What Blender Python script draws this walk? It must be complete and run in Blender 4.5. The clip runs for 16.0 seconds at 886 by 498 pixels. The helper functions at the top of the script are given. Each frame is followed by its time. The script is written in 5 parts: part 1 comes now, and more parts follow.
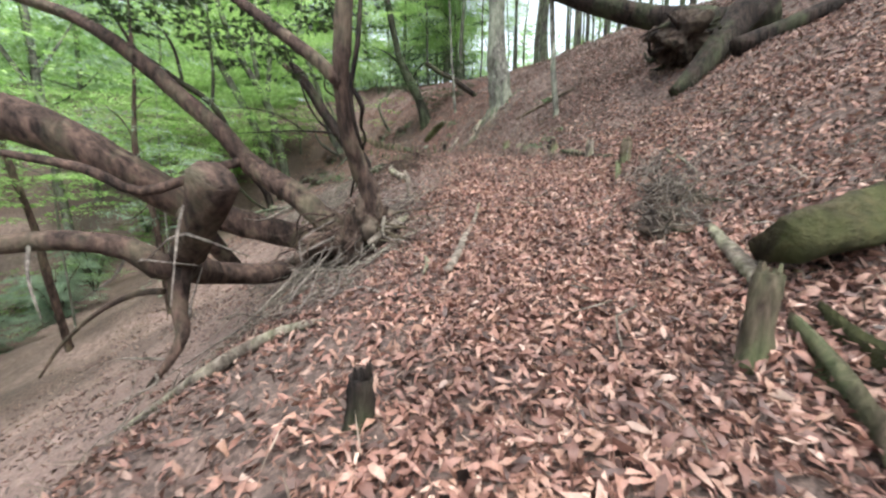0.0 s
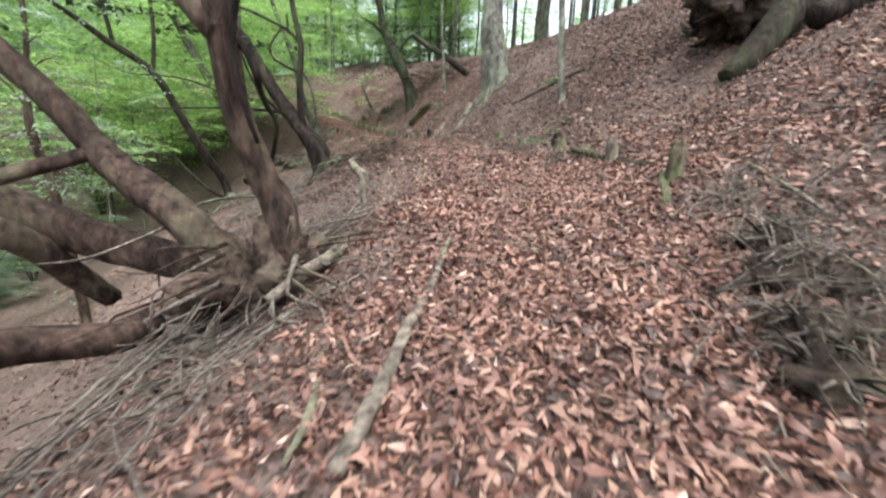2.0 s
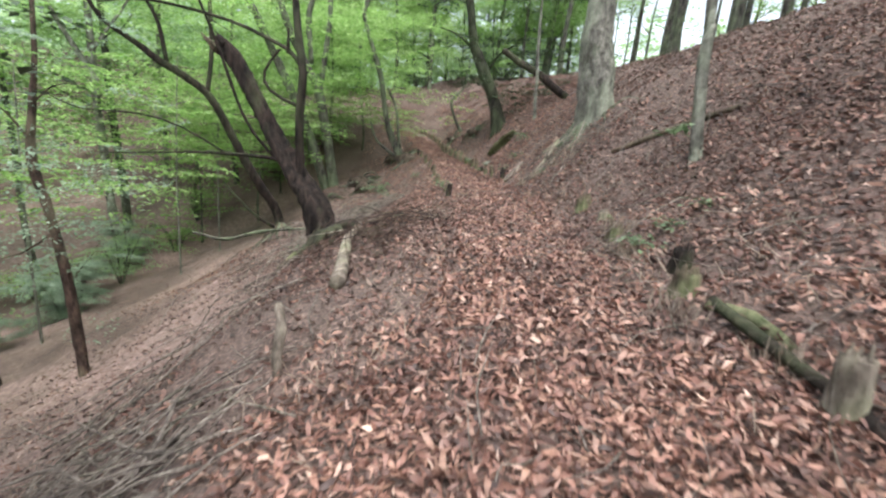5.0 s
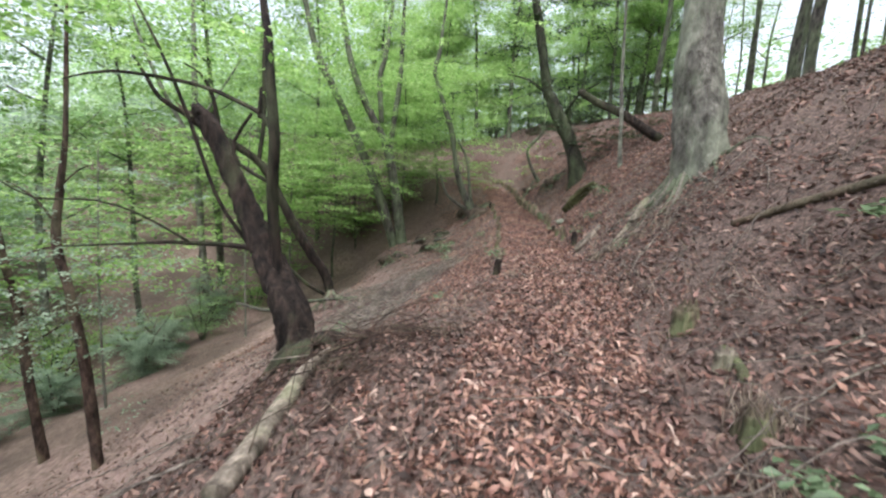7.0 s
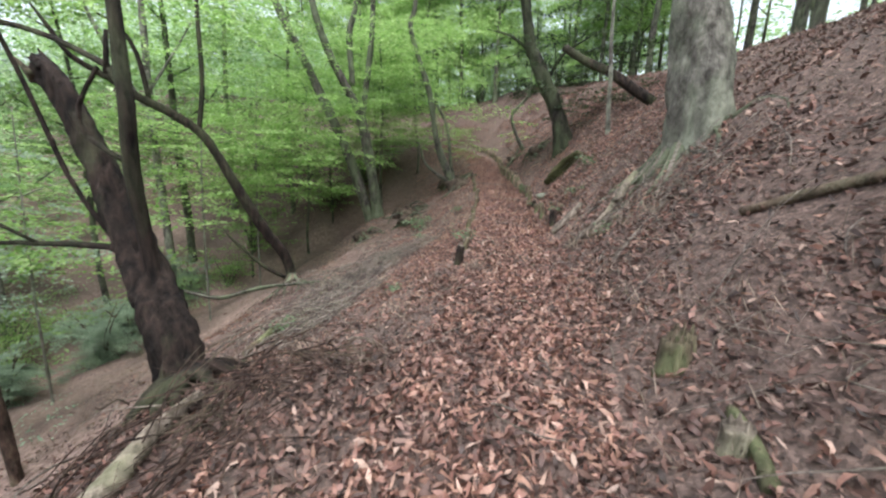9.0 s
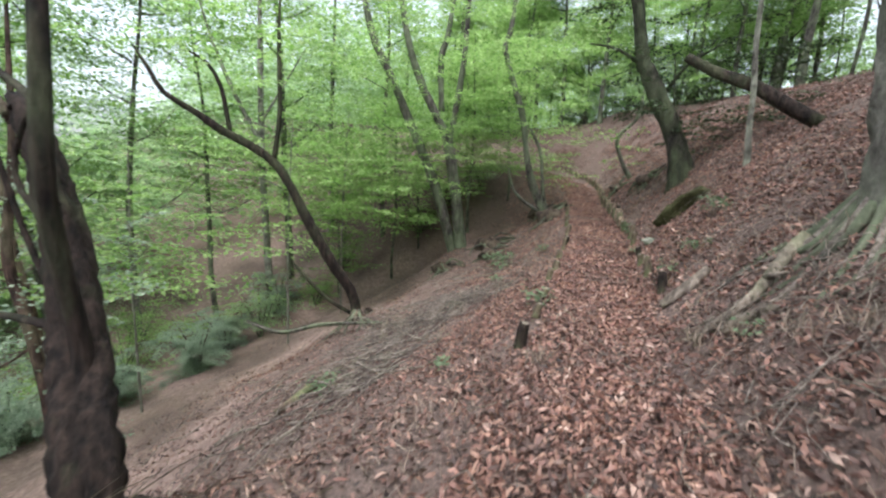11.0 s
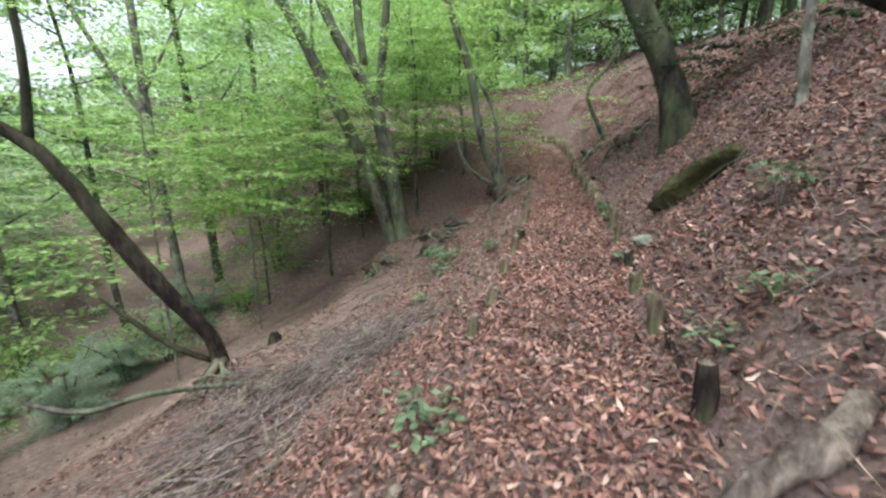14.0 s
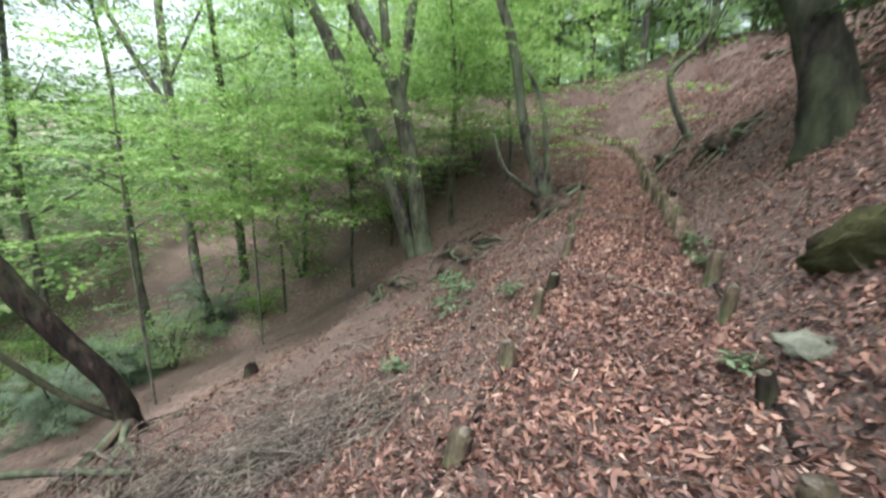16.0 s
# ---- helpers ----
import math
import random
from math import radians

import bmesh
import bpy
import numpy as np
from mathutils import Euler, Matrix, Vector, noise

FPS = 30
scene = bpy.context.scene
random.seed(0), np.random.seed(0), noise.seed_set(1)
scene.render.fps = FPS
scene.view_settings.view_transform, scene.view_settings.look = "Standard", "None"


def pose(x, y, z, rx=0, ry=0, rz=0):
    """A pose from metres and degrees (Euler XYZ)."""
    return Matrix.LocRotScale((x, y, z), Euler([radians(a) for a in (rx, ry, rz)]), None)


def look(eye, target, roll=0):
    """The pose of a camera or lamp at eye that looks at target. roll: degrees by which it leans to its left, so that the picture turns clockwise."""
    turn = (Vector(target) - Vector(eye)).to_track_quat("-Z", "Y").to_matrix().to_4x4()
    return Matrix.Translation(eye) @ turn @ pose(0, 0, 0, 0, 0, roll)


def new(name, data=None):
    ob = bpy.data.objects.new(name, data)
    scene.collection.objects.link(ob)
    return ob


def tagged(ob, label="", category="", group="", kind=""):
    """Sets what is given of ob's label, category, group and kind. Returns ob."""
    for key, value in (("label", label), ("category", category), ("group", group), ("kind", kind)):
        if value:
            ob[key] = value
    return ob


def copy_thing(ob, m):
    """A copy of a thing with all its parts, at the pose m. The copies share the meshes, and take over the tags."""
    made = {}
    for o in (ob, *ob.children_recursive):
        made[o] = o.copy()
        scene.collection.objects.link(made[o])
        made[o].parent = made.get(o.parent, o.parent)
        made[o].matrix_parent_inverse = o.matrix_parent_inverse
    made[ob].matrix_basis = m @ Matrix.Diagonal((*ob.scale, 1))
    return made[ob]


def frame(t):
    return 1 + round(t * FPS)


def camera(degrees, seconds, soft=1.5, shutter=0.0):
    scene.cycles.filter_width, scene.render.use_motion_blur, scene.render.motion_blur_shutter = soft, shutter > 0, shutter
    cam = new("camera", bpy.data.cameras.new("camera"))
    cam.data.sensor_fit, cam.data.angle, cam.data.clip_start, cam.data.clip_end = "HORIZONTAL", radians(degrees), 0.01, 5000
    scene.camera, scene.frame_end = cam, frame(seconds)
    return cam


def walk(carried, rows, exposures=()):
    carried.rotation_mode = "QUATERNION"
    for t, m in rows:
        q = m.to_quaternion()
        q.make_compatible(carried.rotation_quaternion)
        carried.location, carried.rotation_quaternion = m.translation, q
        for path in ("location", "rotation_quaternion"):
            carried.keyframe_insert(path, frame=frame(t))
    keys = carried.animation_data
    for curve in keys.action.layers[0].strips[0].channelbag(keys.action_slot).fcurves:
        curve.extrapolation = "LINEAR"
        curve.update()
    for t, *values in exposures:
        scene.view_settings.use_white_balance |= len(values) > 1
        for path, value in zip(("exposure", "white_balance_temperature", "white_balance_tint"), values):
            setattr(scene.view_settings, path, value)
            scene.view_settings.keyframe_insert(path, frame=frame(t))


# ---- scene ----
cam = camera(95.4, 16.0, soft=2.3, shutter=0.4)
PATH = [
    (0, (0.008, -0.004, 1.328), (0.001, 1.956, 0.933), -0.1),
    (0.5, (0.009, 0.458, 1.305), (0.099, 2.391, 0.799), 1.1),
    (1, (0.086, 0.952, 1.362), (0.351, 2.864, 0.841), 2.7),
    (1.5, (0.166, 1.26, 1.54), (0.12, 3.185, 1.001), -3.8),
    (2, (0.303, 1.748, 1.539), (0.342, 3.69, 1.063), 2.0),
    (2.5, (0.356, 2.189, 1.665), (0.332, 4.153, 1.292), 3.8),
    (3, (0.414, 2.538, 1.87), (-0.074, 4.447, 1.525), 1.0),
    (3.5, (0.576, 2.921, 1.823), (0.136, 4.758, 1.165), 0.6),
    (4, (0.844, 3.493, 1.924), (0.631, 5.431, 1.477), -0.8),
    (4.2, (0.926, 3.702, 2.03), (0.67, 5.636, 1.587), 0.5),
    (6.3, (0.915, 5.77, 2.531), (0.412, 7.662, 2.123), 5.9),
    (6.5, (0.961, 5.995, 2.575), (0.44, 7.896, 2.238), 6.3),
    (7, (1.109, 6.368, 2.713), (0.243, 8.151, 2.443), 2.7),
    (7.5, (1.086, 6.777, 2.753), (0.256, 8.571, 2.446), 4.2),
    (8, (1.042, 7.081, 2.765), (0.481, 8.978, 2.472), 3.3),
    (8.5, (1.131, 7.298, 2.777), (0.407, 9.117, 2.367), 1.5),
    (9, (1.151, 7.437, 2.835), (0.338, 9.215, 2.413), 2.2),
    (9.5, (1.007, 7.667, 2.867), (0.233, 9.458, 2.428), 2.5),
    (9.7, (0.979, 7.726, 2.878), (0.071, 9.457, 2.455), 0.6),
    (11.8, (0.733, 9.611, 3.196), (-0.516, 11.137, 2.864), 3.3),
    (12, (0.667, 9.795, 3.162), (-0.542, 11.336, 2.758), 2.9),
    (12.5, (0.504, 10.396, 3.166), (-0.632, 11.995, 2.776), 2.9),
    (13, (0.402, 10.851, 3.253), (-0.935, 12.312, 2.973), 2.8),
    (13.5, (0.176, 11.396, 3.167), (-1.113, 12.868, 2.75), 2.0),
    (14, (-0.004, 11.999, 3.147), (-1.132, 13.581, 2.673), -0.4),
    (14.5, (-0.216, 12.545, 3.159), (-1.37, 14.144, 2.822), 4.8),
    (15, (-0.437, 13.136, 3.124), (-1.49, 14.796, 2.755), 4.2),
    (15.5, (-0.58, 13.626, 3.196), (-1.858, 15.147, 2.964), 1.9),
    (16, (-0.766, 14.202, 3.098), (-2.102, 15.614, 2.63), 1.1),
]

walk(cam, [(t, look(eye, target, roll)) for t, eye, target, roll in PATH], exposures=[(0, 1.78, 6200, 7), (4.2, 1.82, 6200, 7), (6.3, 1.57, 6150, 10), (9.7, 1.57, 6120, 10), (11.8, 1.62, 6080, 10), (16, 1.74, 6080, 9)])

# ---- daylight: a bright overcast sky ----
world = bpy.data.worlds.new("sky")
scene.world = world
world.use_nodes = True
SKY = world.node_tree.nodes.new("ShaderNodeTexSky")
SKY.sky_type, SKY.sun_disc, SKY.sun_elevation, SKY.sun_rotation = "NISHITA", False, radians(71), radians(155)
SKY.air_density, SKY.dust_density, SKY.ozone_density = 1.0, 4.0, 1.0
HAZE = world.node_tree.nodes.new("ShaderNodeHueSaturation")          # an overcast sky is nearly white
HAZE.inputs["Saturation"].default_value = 0.35
world.node_tree.links.new(SKY.outputs[0], HAZE.inputs["Color"])
world.node_tree.links.new(HAZE.outputs[0], world.node_tree.nodes["Background"].inputs[0])
world.node_tree.nodes["Background"].inputs[1].default_value = 0.15
sun = new("sun", bpy.data.lights.new("sun", "SUN"))
sun.data.energy, sun.data.angle, sun.data.color = 1.4, radians(60), (1, 0.97, 0.92)
sun.matrix_world = look((5, 1, 37), (0, 12, 0))


# ---- materials ----
def material(name, rough=0.8):
    m = bpy.data.materials.new(name)
    m.use_nodes = True
    n = m.node_tree.nodes
    b = n["Principled BSDF"]
    b.inputs["Roughness"].default_value = rough
    return m, n, m.node_tree.links, b


def ramp(n, stops):
    r = n.new("ShaderNodeValToRGB")
    e = r.color_ramp.elements
    e[0].position, e[0].color = stops[0][0], (*stops[0][1], 1)
    e[1].position, e[1].color = stops[-1][0], (*stops[-1][1], 1)
    for p, c in stops[1:-1]:
        e.new(p).color = (*c, 1)
    return r


def texture(n, l, kind, scale, stretch=(1, 1, 1), detail=5.0):
    co, mp, tx = n.new("ShaderNodeTexCoord"), n.new("ShaderNodeMapping"), n.new("ShaderNodeTex" + kind)
    mp.inputs["Scale"].default_value = stretch
    l.new(co.outputs["Object"], mp.inputs[0])
    l.new(mp.outputs[0], tx.inputs["Vector"])
    tx.inputs["Scale"].default_value = scale
    if kind == "Noise":
        tx.inputs["Detail"].default_value, tx.inputs["Roughness"].default_value = detail, 0.65
    return tx


def mix(n, l, fac, a, b, how="MIX"):
    m = n.new("ShaderNodeMix")
    m.data_type, m.blend_type = "RGBA", how
    for sock, v in ((0, fac), (6, a), (7, b)):
        if hasattr(v, "links"):
            l.new(v, m.inputs[sock])
        else:
            m.inputs[sock].default_value = v if sock == 0 else (*v, 1)
    return m.outputs[2]


def bump(n, l, b, height_out, strength, dist):
    bp = n.new("ShaderNodeBump")
    bp.inputs["Strength"].default_value, bp.inputs["Distance"].default_value = strength, dist
    l.new(height_out, bp.inputs["Height"])
    l.new(bp.outputs[0], b.inputs["Normal"])


def bark(name, dark, light, moss=(0.08, 0.12, 0.04), mossy=0.0, stretch=(1, 1, 0.25), scale=15, rough=0.88):
    m, n, l, b = material(name, rough)
    fine, wide = texture(n, l, "Noise", scale, stretch, 8), texture(n, l, "Noise", 1.6, (1, 1, 0.5), 4)
    col = ramp(n, [(0.36, dark), (0.52, tuple((x + y) / 2 for x, y in zip(dark, light))), (0.66, light)])
    l.new(fine.outputs[0], col.inputs[0])
    lich = ramp(n, [(0.5 - mossy * .35, (0, 0, 0)), (0.62 - mossy * .3, (1, 1, 1))])
    l.new(wide.outputs[0], lich.inputs[0])
    nz = texture(n, l, "Noise", 40, (1, 1, 1), 3)
    tint2 = mix(n, l, nz.outputs[0], moss, tuple(min(1, c * 1.9) for c in moss))
    fac = n.new("ShaderNodeMath")
    fac.operation = "MULTIPLY"
    l.new(lich.outputs[0], fac.inputs[0])
    fac.inputs[1].default_value = min(1, 0.35 + mossy)
    base = mix(n, l, fac.outputs[0], col.outputs[0], tint2)
    blot, blot_c = texture(n, l, "Noise", 3.5, (1, 1, 0.45), 6), ramp(n, [(0.35, (0.5, 0.5, 0.5)), (0.65, (1.3, 1.3, 1.3))])
    l.new(blot.outputs[0], blot_c.inputs[0])
    base = mix(n, l, 1.0, base, blot_c.outputs[0], "MULTIPLY")
    l.new(base, b.inputs["Base Color"])
    b.inputs["Specular IOR Level"].default_value = 0.2
    bump(n, l, b, fine.outputs[0], 1.0, 0.08)
    return m


BARK_GREY = bark("grey_bark", (0.022, 0.02, 0.017), (0.145, 0.13, 0.112), (0.085, 0.105, 0.06), 0.3, (1, 1, 0.3), 12)
BARK_PALE = bark("pale_lichen_bark", (0.05, 0.046, 0.038), (0.26, 0.245, 0.21), (0.15, 0.165, 0.12), 0.22, (1, 1, 0.6), 9)
BARK_BROWN = bark("brown_bark", (0.018, 0.012, 0.01), (0.125, 0.08, 0.062), (0.12, 0.11, 0.07), 0.05, (1, 1, 0.35), 13)
BARK_DARK = bark("dark_wet_bark", (0.006, 0.0045, 0.004), (0.05, 0.034, 0.027), (0.05, 0.06, 0.03), 0.1)
DEADWOOD = bark("weathered_wood", (0.1, 0.08, 0.062), (0.36, 0.30, 0.245), (0.13, 0.14, 0.08), 0.15, (1, 1, 0.3), 14)
STAKE = bark("damp_stake_wood", (0.05, 0.035, 0.027), (0.24, 0.175, 0.13), (0.09, 0.12, 0.05), 0.2, (1, 1, 0.2), 20)
KERB_WOOD = bark("tan_kerb_wood", (0.12, 0.085, 0.06), (0.36, 0.27, 0.2), (0.1, 0.12, 0.06), 0.12, (1, 1, 1), 12)
MOSS = bark("mossy_wood", (0.025, 0.02, 0.012), (0.11, 0.085, 0.05), (0.034, 0.04, 0.012), 0.3, (1, 1, 1), 14)
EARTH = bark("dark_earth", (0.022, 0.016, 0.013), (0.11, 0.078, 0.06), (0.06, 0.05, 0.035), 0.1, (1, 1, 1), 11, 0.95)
CLOD = bark("brown_clod", (0.03, 0.02, 0.015), (0.15, 0.1, 0.078), (0.09, 0.08, 0.06), 0.1, (1, 1, 1), 9, 0.95)
BARK_MOSSY = bark("dark_mossy_bark", (0.01, 0.009, 0.007), (0.065, 0.056, 0.045), (0.035, 0.045, 0.022), 0.3, (1, 1, 0.4), 10)
TWIG = bark("grey_twig", (0.1, 0.08, 0.068), (0.34, 0.29, 0.25), (0.12, 0.12, 0.08), 0.0, (1, 1, 1), 20)


def soil():
    m, n, l, b = material("leafy_soil", 0.95)
    vor = texture(n, l, "Voronoi", 42, (1, 1, 1))
    vor.inputs["Randomness"].default_value = 1
    noise_a, noise_b = texture(n, l, "Noise", 1.1, (1, 1, 1), 6), texture(n, l, "Noise", 26, (1, 1, 1), 6)
    sep = n.new("ShaderNodeSeparateColor")
    l.new(vor.outputs["Color"], sep.inputs[0])
    leaf = ramp(n, [(0, (0.04, 0.026, 0.021)), (0.35, (0.085, 0.055, 0.044)), (0.7, (0.14, 0.092, 0.075)), (1, (0.23, 0.158, 0.13))])
    l.new(sep.outputs[0], leaf.inputs[0])
    earth = ramp(n, [(0.35, (0.034, 0.024, 0.02)), (0.65, (0.165, 0.113, 0.093))])
    l.new(noise_b.outputs[0], earth.inputs[0])
    where = ramp(n, [(0.42, (0, 0, 0)), (0.6, (1, 1, 1))])
    l.new(noise_a.outputs[0], where.inputs[0])
    base = mix(n, l, where.outputs[0], leaf.outputs[0], earth.outputs[0])
    bare, sandy, streak = n.new("ShaderNodeAttribute"), ramp(n, [(0.3, (0.12, 0.078, 0.066)), (0.5, (0.24, 0.162, 0.14)), (0.7, (0.4, 0.285, 0.25))]), texture(n, l, "Noise", 7, (1, 1, 1), 8)
    bare.attribute_name = "bare"
    l.new(streak.outputs[0], sandy.inputs[0])
    l.new(mix(n, l, bare.outputs["Fac"], base, sandy.outputs[0]), b.inputs["Base Color"])
    bump(n, l, b, noise_b.outputs[0], 0.9, 0.06)
    return m


def leaf_material(name, stops, glow=0.45, rough=0.5):
    """Leaves: a colour for each leaf, and light that passes through."""
    m, n, l, b = material(name, rough)
    geo = n.new("ShaderNodeNewGeometry")
    col = ramp(n, stops)
    l.new(geo.outputs["Random Per Island"], col.inputs[0])
    vein = texture(n, l, "Noise", 60, (1, 1, 1), 3)
    shade = ramp(n, [(0.3, (0.72, 0.72, 0.72)), (0.7, (1.1, 1.1, 1.1))])
    l.new(vein.outputs[0], shade.inputs[0])
    c = mix(n, l, 1.0, col.outputs[0], shade.outputs[0], "MULTIPLY")
    drift, tone = texture(n, l, "Noise", 1.7, (1, 1, 1), 4), ramp(n, [(0.36, (0.7, 0.7, 0.71)), (0.62, (1.12, 1.1, 1.08))])
    l.new(drift.outputs[0], tone.inputs[0])
    c = mix(n, l, 1.0, c, tone.outputs[0], "MULTIPLY")
    l.new(c, b.inputs["Base Color"])
    if glow:
        tr, ms = n.new("ShaderNodeBsdfTranslucent"), n.new("ShaderNodeMixShader")
        l.new(c, tr.inputs[0])
        ms.inputs[0].default_value = glow
        l.new(b.outputs[0], ms.inputs[1])
        l.new(tr.outputs[0], ms.inputs[2])
        l.new(ms.outputs[0], n["Material Output"].inputs[0])
    return m


SOIL = soil()
LITTER = leaf_material("fallen_leaf", [(0, (0.036, 0.018, 0.014)), (0.2, (0.1, 0.047, 0.035)), (0.42, (0.19, 0.093, 0.071)), (0.62, (0.255, 0.13, 0.098)), (0.8, (0.285, 0.165, 0.117)), (0.95, (0.35, 0.208, 0.162)), (1, (0.5, 0.36, 0.29))], 0.12, 0.6)
OLD_LITTER = leaf_material("decayed_leaf", [(0, (0.022, 0.013, 0.01)), (0.3, (0.07, 0.038, 0.029)), (0.6, (0.13, 0.07, 0.054)), (0.9, (0.2, 0.117, 0.09)), (1, (0.36, 0.26, 0.21))], 0.08, 0.7)
GREEN = leaf_material("fresh_leaf", [(0, (0.14, 0.28, 0.055)), (0.5, (0.27, 0.45, 0.125)), (1, (0.43, 0.58, 0.25))], 0.66)
# paler than the near leaves: the haze of distance is put into the colour
GREEN_HAZED = leaf_material("hazed_far_leaf", [(0, (0.19, 0.33, 0.13)), (0.5, (0.33, 0.5, 0.225)), (1, (0.47, 0.61, 0.35))], 0.7)
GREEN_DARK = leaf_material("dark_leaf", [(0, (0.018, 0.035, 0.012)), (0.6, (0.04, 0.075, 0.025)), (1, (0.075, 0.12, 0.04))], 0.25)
NEEDLE = leaf_material("conifer_needle", [(0, (0.16, 0.24, 0.16)), (0.5, (0.27, 0.37, 0.26)), (1, (0.4, 0.5, 0.37))], 0.55)
FERN = leaf_material("herb_leaf", [(0, (0.075, 0.125, 0.055)), (1, (0.19, 0.27, 0.145))], 0.4)
DRY = leaf_material("dry_stem", [(0, (0.1, 0.075, 0.055)), (1, (0.34, 0.27, 0.21))], 0.1, 0.8)

# ---- terrain ----
# the trail's centre line: x, y, height
TRAIL = np.array([(0.2, -30, -1.6), (0.3, -3, 0.15), (0.3, 0, 0.3), (0.5, 2, 0.52), (0.75, 3.6, 0.76), (0.95, 5.3, 1.06), (0.98, 7, 1.32),
                  (0.75, 9.2, 1.54), (0.0, 12, 1.6), (-1.0, 15, 1.68), (-1.65, 17, 1.8), (-2.1, 18.3, 1.87), (-3.2, 21.2, 2.1),
                  (-4.6, 24.2, 2.4), (-5.35, 26.2, 2.8), (-6.8, 28.3, 3.3), (-9.4, 29.5, 3.85), (-14, 30.6, 4.4), (-60, 34, 9.0)])


def smooth(points, times=3):
    """Corner cutting of a polyline."""
    for _ in range(times):
        a, b = points[:-1], points[1:]
        points = np.concatenate([points[:1], np.stack([a * .75 + b * .25, a * .25 + b * .75], 1).reshape(-1, points.shape[1]), points[-1:]])
    return points


LINE = smooth(TRAIL, 2)
LINE = LINE[np.concatenate([[True], np.linalg.norm(np.diff(LINE[:, :2], axis=0), axis=1) > 1e-6])]


def trail(x, y):
    """The signed distance from the trail (uphill: plus), the trail's height there, and the way along it."""
    a, b = LINE[:-1], LINE[1:]
    ab = b[:, :2] - a[:, :2]
    l2 = (ab ** 2).sum(1)
    run = np.concatenate([[0], np.cumsum(np.sqrt(l2))])
    best, dist, high, way = np.full(x.shape, 1e9), np.zeros(x.shape), np.zeros(x.shape), np.zeros(x.shape)
    for i in range(len(a)):
        px, py = x - a[i, 0], y - a[i, 1]
        u = np.clip((px * ab[i, 0] + py * ab[i, 1]) / l2[i], 0, 1)
        dx, dy = px - u * ab[i, 0], py - u * ab[i, 1]
        q = dx * dx + dy * dy
        near = q < best
        side = np.where(ab[i, 1] * px - ab[i, 0] * py >= 0, 1, -1)
        best = np.where(near, q, best)
        dist = np.where(near, side * np.sqrt(q), dist)
        high = np.where(near, a[i, 2] + u * (b[i, 2] - a[i, 2]), high)
        way = np.where(near, run[i] + u * math.sqrt(l2[i]), way)
    return dist, high, way


GRID = np.random.RandomState(5).rand(64, 64)


def wave(x, y, size):
    """Smooth value noise of that cell size, -1 to 1."""
    x, y = x / size + 100, y / size + 100
    i, j = np.floor(x).astype(int), np.floor(y).astype(int)
    u, v = x - i, y - j
    u, v = u * u * (3 - 2 * u), v * v * (3 - 2 * v)
    g = lambda p, q: GRID[p % 64, q % 64]
    return 2 * ((g(i, j) * (1 - u) + g(i + 1, j) * u) * (1 - v) + (g(i, j + 1) * (1 - u) + g(i + 1, j + 1) * u) * v) - 1


RISE_D = [-400, -120, -60, -45, -32, -24, -18, -14, -11, -9, -7, -5, -4, -3.5, -2, -1.3, -0.62, -0.3, 0.3, 0.6, 0.95, 1.5, 2.3, 3.6, 6, 9, 11, 14, 25, 60, 400]
RISE_Z = [26, 4, -13, -12, -8.6, -7.3, -6.9, -6.3, -5.15, -4.3, -3.3, -2.3, -1.95, -1.74, -1.0, -0.52, -0.06, 0, 0, 0.05, 0.42, 0.98, 1.8, 2.8, 4.0, 4.65, 4.8, 4.7, 3.8, 1, -12]


def height(x, y):
    """The ground's height at x, y (arrays)."""
    x, y = np.asarray(x, float), np.asarray(y, float)
    d, z, s = trail(x, y)
    w = np.clip((-d - 3) / 4, 0, 1)                     # the hollow below has one floor, whichever arm of the trail is nearest
    z = z * (1 - w) + np.interp(y, [-30, 0, 8, 20, 36, 60], [-1.2, .3, 1.45, 1.9, 2.4, 3.0]) * w
    soft = sum(np.interp(d + o, RISE_D, RISE_Z) for o in (-.12, 0, .12)) / 3
    low = np.where(d > 0, np.clip((12 - y) / 5, 0, 1), np.clip((13 - y) / 4, 0, 1))   # the first stretch is wider, with gentler banks
    wide = sum(np.interp(d + o, [-400, -120, -60, -45, -32, -24, -18, -14, -12, -9, -6, -4, -2.6, -1.4, -0.5, 0.7, 1.4, 2.2, 4, 7, 10, 14, 25, 60, 400],
                         [26, 4, -13, -12, -8.6, -7.2, -6.7, -6.0, -5.5, -4.5, -3.1, -2.1, -0.85, -0.24, -0.03, 0.08, 0.36, 0.82, 1.9, 3.5, 4.5, 4.8, 4.0, 1, -12]) for o in (-.15, 0, .15)) / 3
    far = np.clip((y - 24) / 4, 0, 1) * (d > 0)          # the slope past the bend is lower
    lower = 1 - far * (1 - np.interp(x, [-22, -12, -5], [.3, .5, 1]))
    out = z + np.where(soft > 1, 1 + (soft - 1) * lower, soft) * (1 - low) + wide * low
    rough = np.clip((np.abs(d) - 0.4) / 1.2, 0, 1)
    out += wave(x, y, 2.3) * .13 * rough + wave(x, y, .8) * .075 * (.2 + rough) + wave(x, y, .31) * .026 * (1 + rough)
    for mx, my, up, wide2 in ((-1.6, 9, .42, 1.1), (-6.1, 14.6, .38, .9), (-8.3, 21.3, .4, 1.2)):      # mounds under the dead tree, the sapling and the many-stemmed tree
        out += up * np.exp(-((x - mx) ** 2 + (y - my) ** 2) / wide2)
    return out + np.clip((np.abs(d) - 12) / 30, 0, 1) * wave(x, y, 14) * 1.2


def ground(x, y):
    return float(height(np.array([x]), np.array([y]))[0])


